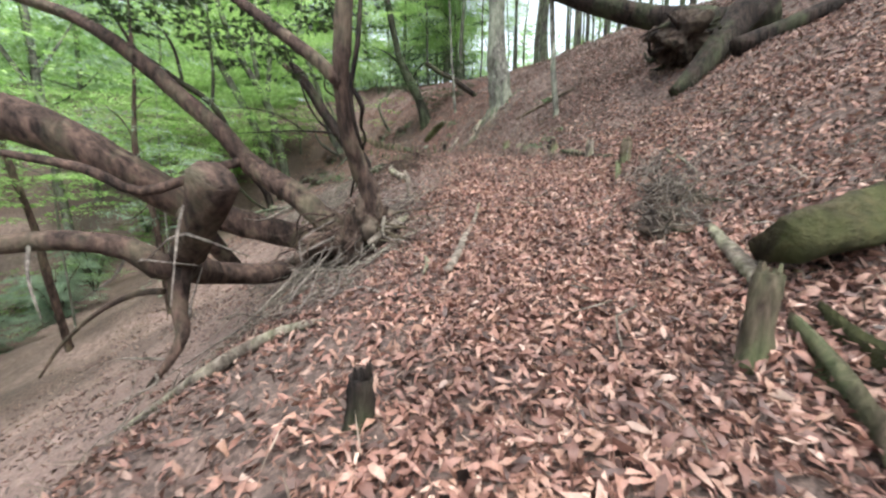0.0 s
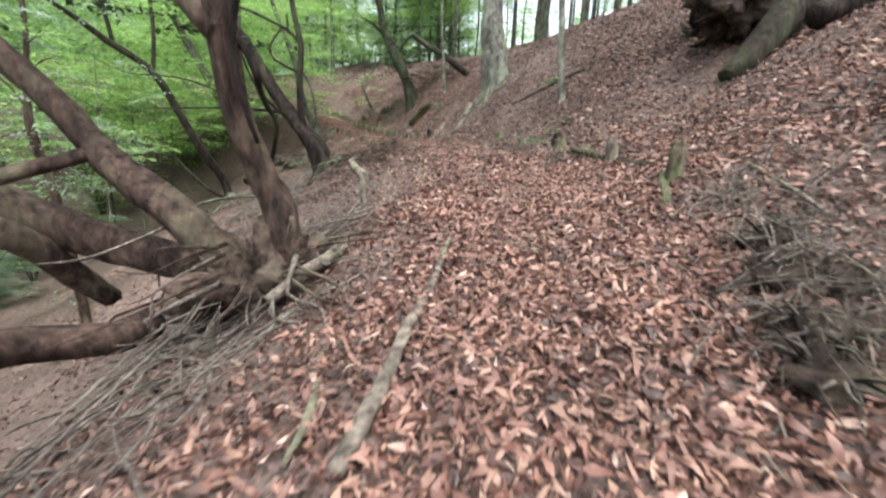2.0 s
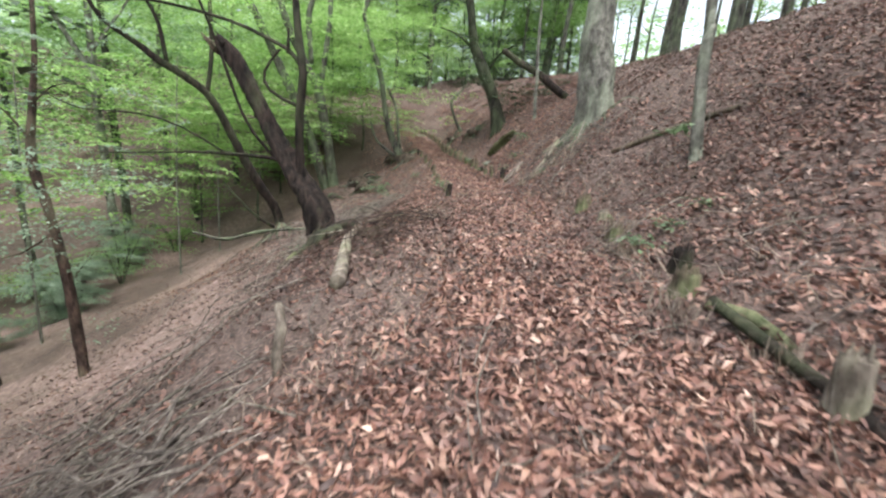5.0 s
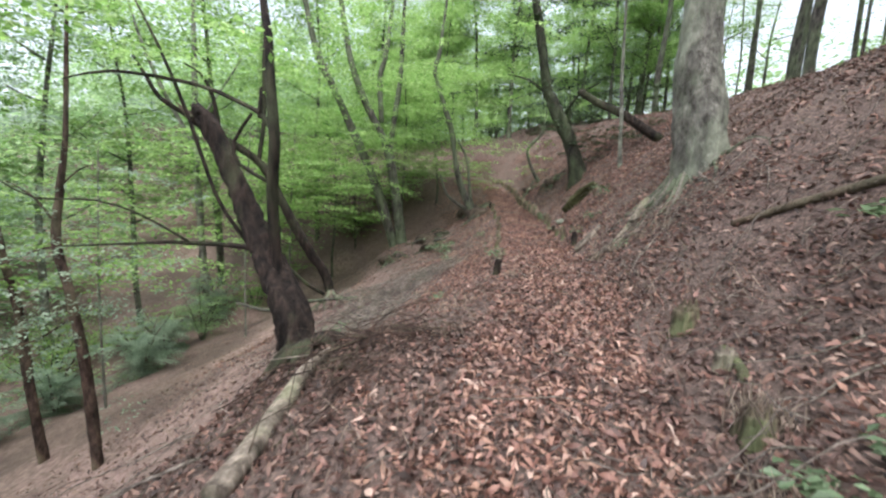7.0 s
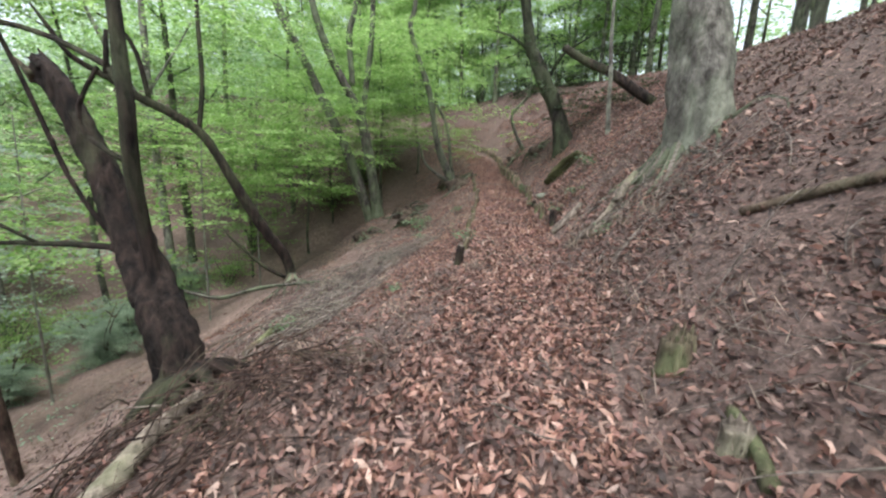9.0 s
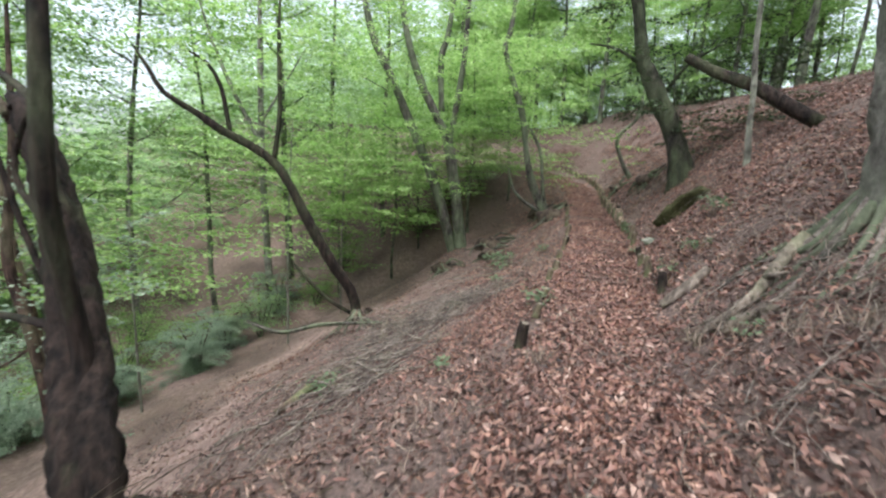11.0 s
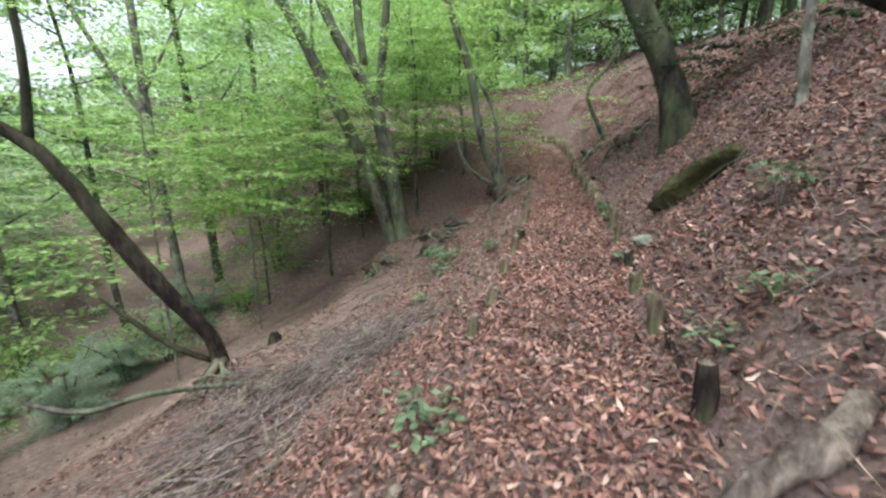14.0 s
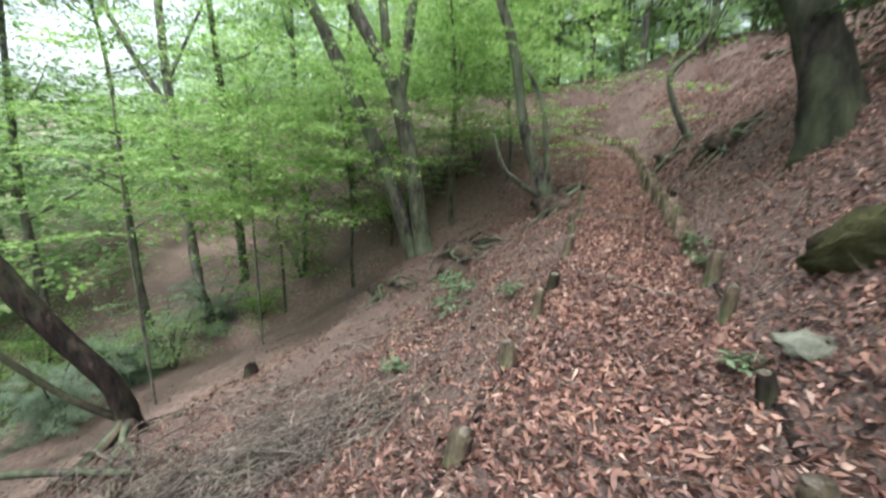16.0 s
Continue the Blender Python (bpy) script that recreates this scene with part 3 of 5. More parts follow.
# slim saplings in the hollow, with flat layers of leaves held out to the light
for k, (x, y, top, cx, cz, low) in enumerate([(-10.9, 15.6, 4.6, -10.3, 2.6, 1.1), (-11.3, 11.6, 3.6, -10.7, 1.5, -.3), (-9.4, 6.0, 4.2, -8.9, 2.2, .7), (-12.0, 8.6, 4.6, -11.5, 1.9, .2), (-11.8, 18.4, 5.4, -11.2, 3.2, 1.2)]):
    tree("slim sapling with flat layers of fresh green leaves", [(x, y, ground(x, y)), (x + .1, y, (ground(x, y) + top) / 2), (x + .3, y + .1, top)], [.034, .028, .01], BARK_PALE, seed=130 + k, flare=.2, seg=8,
         limbs=[([(x + .1, y, z), (x + .8 * math.cos(a) + .1, y + .8 * math.sin(a), z + .35), (x + 1.8 * math.cos(a), y + 1.8 * math.sin(a), z + .45)], [.018, .012, .004]) for z, a in ((low + .3, .4), (low + .8, 2.5), (low + 1.4, 4.4), (low + 2.0, 1.2), (low + 1.1, 5.6))],
         crown=sprays(crown_points(50, (cx, y, cz), (1.5, 1.5, .9), 140 + k, low), .8, 75, .12, 150 + k, .02, .1), crown_mat=GREEN)

# the broken dead tree and its live stem
dead = [(-1.60, 9.09, 0.90), (-1.85, 9.14, 1.46), (-2.21, 9.23, 1.91), (-2.61, 9.29, 2.46), (-2.92, 9.27, 2.99), (-3.14, 9.24, 3.33), (-3.32, 9.21, 3.47)]
dead2 = [(-1.96, 9.19, 1.55), (-2.12, 9.22, 2.01), (-2.09, 9.15, 2.71), (-2.04, 9.14, 3.13), (-2.15, 9.19, 3.66), (-2.22, 9.23, 4.13), (-2.34, 9.28, 4.47)]
broken_tree = tree("broken dead dark tree with a live upright stem", dead, [0.175, 0.142, .124, .112, .104, .1, .088], BARK_DARK, seed=30, flare=.7, name="dead_tree", seg=26, rough=.3, step=.06,
     limbs=[(up_from(dead2, 2), [.05, .056, .054, .05, .046, .042, .036, .026, .014]), ([(-2.07, 9.16, 3.21), (-2.23, 9.17, 3.37), (-2.40, 9.15, 3.46), (-2.97, 9.02, 3.67), (-3.74, 8.66, 3.77), (-4.18, 8.43, 3.67)], [.03, .028, .024, .02, .014, .007]),
            ([(-2.18, 9.20, 1.98), (-2.49, 9.13, 2.09), (-3.01, 8.88, 2.10), (-3.27, 8.75, 2.09), (-4.19, 8.29, 2.00)], [.03, .028, .022, .016, .007]), ([(-2.40, 9.22, 2.01), (-2.68, 9.18, 2.28), (-2.90, 9.12, 2.62), (-3.14, 9.01, 3.41), (-3.36, 8.89, 4.04), (-3.61, 8.83, 4.48)], [.022, .022, .02, .018, .014, .01]),
            ([(-2.98, 8.89, 2.11), (-3.34, 8.64, 2.37), (-3.76, 8.46, 2.49), (-4.31, 8.19, 2.49), (-4.63, 8.06, 2.64)], [.014, .012, .01, .007, .005]), ([(-2.25, 9.15, 3.35), (-2.27, 9.19, 3.64)], [.022, .013]),
            ([(-2.11, 9.15, 2.74), (-2.47, 9.09, 2.91), (-2.54, 9.09, 3.13), (-2.37, 9.16, 3.40)], [.02, .018, .016, .014])],
     crown=sprays(crown_points(24, (-2.9, 8.0, 4.1), (.65, .4, .3), 31), .28, 30, .075, 32), crown_mat=GREEN)

rng = np.random.RandomState(33)
for k in range(15):                                     # the splintered top
    a = k * .7 + rng.rand()
    p = np.array([-3.29, 9.215, 3.44]) + np.array([math.cos(a) * .07, math.sin(a) * .09, math.cos(a) * .05])
    q = p + np.array([-.1, -.02, .08]) * (.3 + 1.1 * rng.rand()) + rng.randn(3) * .012
    part("splinter", tube([p + np.array([.06, 0, -.05]), p, q], [.03, .026, .006], 5, .3, .05, 0, k), BARK_DARK if k % 2 else STAKE, broken_tree)
for k in range(14):                                     # buttress roots at its foot
    a = k * .45 + rng.rand() * .3
    pts = [(-1.64 + .06 * math.cos(a), 9.1 + .06 * math.sin(a), 1.24)]
    for r in (.24, .36, .52):
        x, y = -1.58 + r * math.cos(a), 9.08 + r * math.sin(a)
        pts.append((x, y, ground(x, y) + (.1 if r < .3 else .03 if r < .4 else -.03)))
    part("root", tube(pts, [.075, .055, .035, .015], 7, .25, .08, 0, k), BARK_DARK, broken_tree)

tree("thin dark conifer sapling with bare side twigs", up_from([(-6.81, 9.54, -2.07), (-6.84, 9.48, -0.28), (-6.88, 9.38, 0.87), (-6.92, 9.28, 1.69), (-6.89, 9.35, 2.47), (-6.85, 9.45, 3.24)], 2.0), [.085, .075, .07, .06, .05, .04, .03, .015], BARK_BROWN, seed=35, flare=.2,
     limbs=[([(-6.81, 9.54, -2.07), (-6.92, 9.27, 1.63), (-7.01, 9.04, 1.58), (-7.14, 8.71, 1.39)][1:], [.02, .015, .008]), ([(-6.81, 9.54, -2.07), (-6.87, 9.39, 0.50), (-7.02, 9.02, 0.21), (-7.18, 8.63, 0.13)][1:], [.02, .015, .008]), ([(-6.81, 9.54, -2.07), (-6.91, 9.30, 1.95), (-6.99, 9.09, 2.38), (-7.09, 8.84, 2.61)][1:], [.02, .015, .008]),
            ([(-6.81, 9.54, -2.07), (-6.88, 9.37, 2.56), (-6.80, 9.58, 2.83), (-6.72, 9.77, 2.93)][1:], [.015, .012, .006])],
     crown=sprays(crown_points(64, (-6.9, 9.3, 2.0), (.75, .75, 1.3), 36), .45, 85, .06, 37, tilt=.3), crown_mat=NEEDLE)

tree("thin dark sapling on the lower slope", up_from([(-9.84, 9.86, -3.70), (-9.94, 9.76, -1.64), (-10.00, 9.71, -0.04), (-10.13, 9.58, 1.31)], 3), [.1, .085, .075, .07, .05, .02], BARK_BROWN, seed=39, flare=.2)
tree("thin pale sapling trunk on the upper bank", up_from([(2.57, 9.58, 2.50), (2.48, 9.61, 3.08), (2.44, 9.63, 3.52), (2.44, 9.64, 3.87), (2.41, 9.65, 4.09)], 5), [.07, .062, .058, .055, .05, .035, .02], BARK_PALE, seed=40, flare=.3)
tree("thin pale sapling on the upper slope", up_from([(0.49, 17.90, 3.60), (0.43, 17.90, 4.18), (0.40, 17.90, 4.80), (0.36, 17.90, 5.25), (0.32, 17.90, 5.69)], 4), [.06, .05, .045, .045, .04, .03, .02], BARK_PALE, seed=41, flare=.3)
tree("small S-shaped bare sapling on the slope", [(-3.17, 24.88, 3.52), (-3.57, 24.78, 4.06), (-3.79, 24.73, 4.89), (-3.24, 24.86, 5.60), (-3.12, 24.90, 6.64)], [.09, .075, .065, .05, .03], BARK_GREY, seed=42, flare=.3)

# the fallen trunk leaning on the upper slope
limb_thing("fallen_log", "dark fallen log propped against the upper slope", "log", [(1.35, 17.95, 4.30), (0.87, 18.01, 4.63), (0.37, 18.06, 4.99), (-0.24, 18.13, 5.31), (-0.75, 18.19, 5.65)], [.12, .115, .105, .1, .09], BARK_DARK, seed=44)

# ---- the first stretch: the fallen tree on the lower side ----
brown = tree("leaning brown-barked tree with a black vine", up_from([(-0.78, 4.75, 0.87), (-0.86, 4.75, 1.05), (-0.95, 4.75, 1.25), (-1.04, 4.64, 1.62), (-1.08, 4.57, 2.03), (-1.07, 4.49, 2.41), (-1.03, 4.53, 2.85)], 5), [0.13, 0.115, .106, .1, .096, .092, .088, .07, .04], BARK_BROWN, seed=50, flare=.35,
     limbs=[([(-1.06, 4.47, 2.18), (-1.33, 4.60, 2.44), (-1.80, 4.88, 2.80), (-2.40, 5.17, 3.25), (-3.19, 5.58, 3.79)], [.08, .075, .07, .06, .03])],
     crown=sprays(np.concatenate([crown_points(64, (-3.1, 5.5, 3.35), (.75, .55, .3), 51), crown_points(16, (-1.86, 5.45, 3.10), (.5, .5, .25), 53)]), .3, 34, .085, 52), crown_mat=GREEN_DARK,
     vines=[([(-0.83, 4.58, 3.34), (-0.85, 4.45, 2.77), (-0.89, 4.40, 2.44), (-0.97, 4.44, 2.12), (-0.95, 4.48, 1.82), (-0.89, 4.52, 1.54)], [.022, .028, .028, .022, .02, .014]), ([(-1.03, 4.58, 2.21), (-0.93, 4.56, 2.10), (-0.87, 4.53, 1.96), (-0.91, 4.66, 1.89), (-0.97, 4.93, 1.79), (-0.94, 5.01, 1.67), (-1.09, 5.18, 1.34), (-1.24, 5.39, 0.95)], [.024, .026, .024, .02, .018, .017, .016, .015])])

fallen = limb_thing("fallen_tree", "large fallen brown tree with sawn and broken limbs", "fallen tree",
     [(-1.89, 5.50, 0.35), (-2.97, 5.46, 0.67), (-3.54, 5.22, 0.99), (-4.02, 4.99, 1.38), (-4.51, 4.85, 1.71), (-4.95, 4.68, 1.90), (-5.50, 4.42, 2.13)], [.17, .18, .21, .24, .25, .24, .22], BARK_BROWN, seed=55, seg=14,
     extra=[([(-1.30, 4.92, 0.49), (-1.77, 5.01, 0.95), (-2.25, 5.17, 1.23), (-2.57, 5.27, 1.48), (-2.75, 5.27, 1.73), (-3.25, 5.35, 2.16), (-3.90, 5.56, 2.67), (-4.72, 5.76, 3.21), (-5.56, 5.93, 3.54), (-6.67, 6.10, 3.89)], [.15, .14, .135, .125, .12, .11, .1, .09, .08, .06]),
            ([(-1.54, 2.75, 1.28), (-1.82, 2.97, 0.92), (-2.16, 3.31, 0.62)], [.155, .125, .14]),
            ([(-2.00, 4.84, 0.09), (-1.99, 4.44, 0.14), (-2.32, 4.15, 0.23), (-2.32, 3.67, 0.38), (-2.27, 3.39, 0.50), (-2.34, 3.20, 0.55), (-2.49, 3.13, 0.70), (-2.89, 3.04, 0.79), (-3.30, 2.93, 0.77), (-3.84, 2.82, 0.73)], [.12, .125, .13, .135, .14, .11, .09, .08, .075, .07]),
            ([(-2.21, 3.29, 0.52), (-2.23, 3.23, 0.20), (-2.16, 3.13, -0.02), (-2.24, 3.04, -0.22), (-2.42, 3.00, -0.43)], [.1, .075, .055, .04, .02]),
            ([(-3.10, 5.81, -0.10), (-3.18, 5.50, 0.27), (-3.15, 5.17, 0.61), (-3.17, 4.91, 0.80)], [.11, .12, .12, .12]),
            ([(-2.55, 5.21, 1.42), (-2.93, 4.87, 1.25), (-3.38, 4.52, 1.07), (-3.83, 4.37, 1.32), (-4.62, 4.30, 1.49)], [.07, .065, .06, .055, .04]),
            ([(-2.36, 3.25, 0.31), (-2.67, 3.34, 0.26), (-3.19, 3.50, 0.02), (-3.69, 3.62, -0.34), (-4.01, 3.65, -0.71)], [.03, .026, .022, .018, .01])])

rng = np.random.RandomState(58)
for k in range(16):
    host = [o for o in fallen.children][k % 4]
    me = host.data
    v = np.array(me.vertices[rng.randint(len(me.vertices) - 2)].co) + np.array(fallen.location)
    e = v + np.array([rng.randn() * .35, rng.randn() * .35, rng.randn() * .3 - .05])
    m = (v + e) / 2 + rng.randn(3) * .07
    part("twig", tube([v, m, e], [.014, .01, .003], 5, .15, .1, 0, k), TWIG, fallen)

# a root plate with soil under the leaning tree, and roots
def lump(centre, size, seed, seg=22, rings=12, rough=.28):
    """A rough earthy lump."""
    rng = np.random.RandomState(seed)
    a, b = np.meshgrid(np.arange(seg) / seg * 2 * math.pi, np.linspace(0.02, math.pi - .02, rings))
    k = 1 + rough * (np.sin(a * 3 + seed) * np.sin(b * 4) * .5 + np.sin(a * 5 + 2 * seed) * np.sin(b * 3 + 1) * .35 + np.sin(a * 9 + seed) * np.sin(b * 8 + 2) * .2 + np.sin(a * 14 - seed) * np.sin(b * 13) * .14 + (rng.rand(*a.shape) - .5) * .5)
    v = np.stack([np.cos(a) * np.sin(b) * k * size[0], np.sin(a) * np.sin(b) * k * size[1], np.cos(b) * k * size[2]], -1).reshape(-1, 3) + np.array(centre)
    i, j = np.meshgrid(np.arange(rings - 1), np.arange(seg), indexing="ij")
    i, j = i.ravel(), j.ravel()
    k = (j + 1) % seg
    return v, np.stack([i * seg + j, (i + 1) * seg + j, (i + 1) * seg + k, i * seg + k], 1)


roots = thing("root_plate", (-.85, 4.65, ground(-.85, 4.65)), "torn grey root plate with soil and trailing roots", "root plate")
part("soil_clod", lump((-.86, 4.78, .52), (.25, .3, .36), 3, 40, 24, .8), CLOD, roots)
part("soil_clod", lump((-1.25, 5.05, .34), (.46, .42, .32), 4, 40, 24, .8), CLOD, roots)
rng = np.random.RandomState(61)
for k in range(34):
    a = rng.rand() * 2 * math.pi
    p = np.array([-.95, 4.72, .62]) + np.array([math.cos(a) * .35, math.sin(a) * .4, rng.rand() * .3 - .1])
    q = p + np.array([math.cos(a) * (.2 + rng.rand() * .9), math.sin(a) * (.2 + rng.rand() * .7) - .15, -.2 - rng.rand() * .3])
    q[2] = max(q[2], ground(q[0], q[1]) + .01)
    m = (p + q) / 2 + rng.randn(3) * .09
    m2 = p * .25 + q * .75 + rng.randn(3) * .06
    part("root", tube([p, m, m2, q], [.008 + rng.rand() ** 2 * .026, .01, .006, .003], 6, .2, .1, 0, k), BARK_BROWN if k % 4 else TWIG, roots)

# ---- the upper side of the first stretch ----
up_fallen = limb_thing("uprooted_tree", "dark uprooted tree lying across the upper slope", "fallen tree", [(5.84, 7.69, 3.98), (5.24, 8.08, 3.88), (4.63, 8.31, 4.03), (4.03, 8.65, 4.22), (3.20, 9.14, 4.62), (2.15, 9.75, 5.16)], [.3, .28, .26, .24, .2, .15], BARK_DARK, seed=70,
     extra=[([(3.73, 6.88, 2.50), (4.21, 7.07, 2.93), (4.88, 7.50, 3.57), (5.25, 7.69, 3.99)], [.11, .2, .26, .3]), ([(4.55, 6.81, 3.16), (5.34, 6.77, 3.47), (6.28, 6.76, 3.89), (6.97, 6.83, 4.23)], [.14, .13, .12, .1])])

ball = thing("root_ball", (4.0, 7.5, ground(4.0, 7.5)), "dark torn root ball of the uprooted tree", "root ball")
part("earth", lump((4.1, 7.6, ground(4.1, 7.6) + .55), (.42, .42, .32), 9, 40, 24, .7), EARTH, ball)
rng = np.random.RandomState(63)
for k in range(18):
    a = rng.rand() * 6.28
    p = np.array([4.1, 7.6, ground(4.1, 7.6) + .5])
    q = p + np.array([math.cos(a) * (.45 + .35 * rng.rand()), math.sin(a) * (.4 + .35 * rng.rand()), rng.randn() * .2])
    q[2] = max(q[2], ground(q[0], q[1]) + .02)
    part("root", tube([p, (p + q) / 2 + rng.randn(3) * .15, q], [.07, .045, .012], 6, .2, .15, 0, k), BARK_DARK, ball)

# ---- logs, stumps and sticks beside the first stretch ----
def stump(label, xy, tall, radius, mat=STAKE, lean=(0, 0), seed=1, ragged=0.3, name="stump"):
    """A short broken stump: a rough stem and a splintered top."""
    x, y = xy
    z = ground(x, y)
    ob = thing(name, (x, y, z), label, name.replace("_", " "))
    top = (x + lean[0] * tall, y + lean[1] * tall, z + tall)
    part("stem", tube([(x, y, z - .08), (x + lean[0] * tall * .5, y + lean[1] * tall * .5, z + tall * .5), top], [radius * 1.15, radius, radius * .95], 12, .22, .06, .35, seed), mat, ob)
    rng = np.random.RandomState(seed)
    for k in range(7):
        a = k * .9 + rng.rand()
        p = np.array(top) + np.array([math.cos(a), math.sin(a), 0]) * radius * .6
        part("splinter", tube([p - np.array([0, 0, .03]), p + np.array([lean[0] * .05, lean[1] * .05, tall * ragged * (.3 + rng.rand())])], [radius * .3, radius * .06], 5, .2, .05, 0, k + seed), mat, ob)
    return ob


stump("small rotten grey stump among the leaves", (-0.33, 1.46), .2, .055, BARK_DARK, (.05, 0), 1)
stump("weathered broken post beside a mossy log", (1.20, 1.46), .34, .055, STAKE, (.1, .05), 2, .15)
limb_thing("mossy_log", "thick moss-covered log lying on the bank", "log", [(1.62, 1.92, 0.96), (1.95, 1.99, 1.04), (2.40, 2.10, 1.11), (3.20, 2.28, 1.22)], [.12, .14, .15, .15], MOSS, seed=81, seg=18, rough=.3)
limb_thing("rotten_log", "rotten pale log half sunk in leaves", "log", on_ground([(1.45, 1.58), (1.35, 1.26), (1.27, 1.02), (1.22, 0.91)], .03), [.04, .055, .05, .04], STAKE, seed=82, rough=.6)
limb_thing("rotten_log", "rotten mossy log half sunk in leaves", "log", on_ground([(1.63, 1.65), (1.51, 1.36), (1.49, 1.13)], .02), [.03, .045, .04], MOSS, seed=83, rough=.6)
limb_thing("fallen_branch", "crooked grey branch lying on the lower bank", "branch", on_ground([(-3.36, 3.79), (-1.58, 2.36), (-1.4, 2.55), (-1.05, 2.46), (-0.73, 2.33)], .04), [.03, .042, .045, .036, .02], DEADWOOD, seed=84)
limb_thing("fallen_branch", "long grey-green stick lying along the trail", "branch", on_ground([(0.4, 4.53), (0.29, 3.87), (0.19, 3.53), (0.14, 3.19), (0.08, 2.9), (0.03, 2.73)], .035), [.012, .02, .026, .03, .034, .03], DEADWOOD, seed=85, seg=9, rough=.2,
           extra=[(on_ground([(-0.15, 3.18), (-0.12, 2.98), (-0.14, 2.78)], .03), [.012, .018, .01])])
limb_thing("fallen_branch", "pale barkless log at the edge of the drop", "log", [(-0.50, 5.28, 0.70), (-0.51, 5.0, 0.70), (-0.53, 4.75, 0.69), (-0.62, 4.55, 0.66), (-.8, 4.3, .52)], [.045, .055, .055, .05, .04], DEADWOOD, seed=87)
limb_thing("dead_stick", "white peeled stick leaning on the bank edge", "branch", [(-0.53, 6.49, 0.82), (-0.58, 6.54, 0.97), (-0.58, 6.60, 1.13), (-0.64, 6.65, 1.28)], [.03, .035, .035, .025], DEADWOOD, seed=88, seg=7)
stump("pale broken post on the upper edge of the trail", (2.18, 6.18), .24, .055, DEADWOOD, (-.05, 0), 4, .2)
stump("brown broken post on the upper edge of the trail", (2.17, 4.97), .28, .065, STAKE, (.05, 0), 5, .2)
stump("low rotten stump on the upper edge of the trail", (1.92, 7.25), .14, .07, STAKE, (0, 0), 6, .4)
stump("low rotten stump on the upper edge of the trail", (1.69, 8.60), .12, .07, STAKE, (0, 0), 7, .4)
for k, p in enumerate([[(1.98, 7.06), (2.16, 6.92), (2.22, 6.61)], [(2.26, 6.02), (2.29, 5.65), (2.24, 5.27)], [(2.17, 5.13), (2.04, 4.80), (1.96, 4.62)], [(2.01, 7.08), (2.23, 6.04), (2.26, 5.05)]]):
    limb_thing("edging_log", "half-buried rotten edging log along the trail", "edging log", on_ground(p, .012), [.032, .04, .03], BARK_DARK if k % 2 else STAKE, "logs edging the trail", seed=90 + k, rough=.2)

limb_thing("fallen_log", "pale rotten log edging the trail", "edging log", on_ground([(1.86, 2.79), (1.70, 2.34), (1.58, 1.93)], .03), [.035, .05, .05], DEADWOOD, seed=94, rough=.2)

def brush_clump(label, xy, size, n, seed):
    """A clod of dark earth bristling with grey rootlets and twigs."""
    rng = np.random.RandomState(seed)
    x, y = xy
    z = ground(x, y)
    ob = thing("brush_clump", (x, y, z), label, "brushwood")
    part("earth", lump((x, y, z), (size, size * .8, size * .55), seed, 26, 14, .6), EARTH, ob)
    for k in range(n):
        a = rng.rand() * 6.28
        p = np.array([x + math.cos(a) * size * .5, y + math.sin(a) * size * .5, z + size * .3])
        q = p + np.array([math.cos(a) * size * (.5 + rng.rand()), math.sin(a) * size * (.5 + rng.rand()), size * (rng.rand() - .25)])
        part("rootlet", tube([p, (p + q) / 2 + rng.randn(3) * size * .22, q], [.008, .006, .002], 5, .15, .06, 0, k), TWIG if k % 3 else BARK_DARK, ob)
    return ob


for k, xy in enumerate([(1.69, 3.08), (1.99, 3.28), (1.89, 3.44), (1.6, 2.89), (2.07, 3.74)]):
    brush_clump("dark earthy clump of grey rootlets at the trail's edge", xy, .15 + .02 * (k % 3), 22, 400 + k)
limb_thing("fallen_branch", "pale thin branch lying on the upper bank", "branch", on_ground([(2.46, 4.6), (2.46, 4.18), (2.35, 3.78)], .04), [.012, .016, .01], DEADWOOD, seed=121, seg=7)

# ---- second stretch ----
limb_thing("fallen_log", "short greenish rotten log beside the trail", "log", on_ground([(1.67, 9.45), (1.71, 9.24), (1.71, 9.0)], .02), [.03, .038, .034], STAKE, seed=122, rough=.3)
limb_thing("fallen_branch", "long grey branch lying at the dead tree's foot", "branch", on_ground([(-0.69, 7.55), (-0.83, 7.90), (-1.01, 8.33), (-1.12, 8.60), (-1.09, 8.86)], .06), [.07, .068, .062, .05, .03], DEADWOOD, seed=100)
limb_thing("fallen_log", "slim pale log lying on the upper bank", "log", on_ground([(1.88, 10.98), (2.25, 10.78), (2.51, 10.55), (2.80, 10.39), (3.09, 10.11)], .035), [.03, .038, .04, .04, .035], BARK_BROWN, seed=101)
stump("small brown stump beside the trail", (1.48, 9.87), .16, .075, STAKE, (0, 0), 8, .35)
stump("dark stump on the upper edge of the trail", (1.98, 7.58), .16, .06, BARK_DARK, (0, 0), 9, .3)
stump("rotten post leaning out of the bank", (1.66, 9.25), .1, .06, DEADWOOD, (0, 0), 10, .4)
stump("low stump in the leaves of the bank", (1.51, 9.94), .14, .07, STAKE, (0, 0), 11, .4)

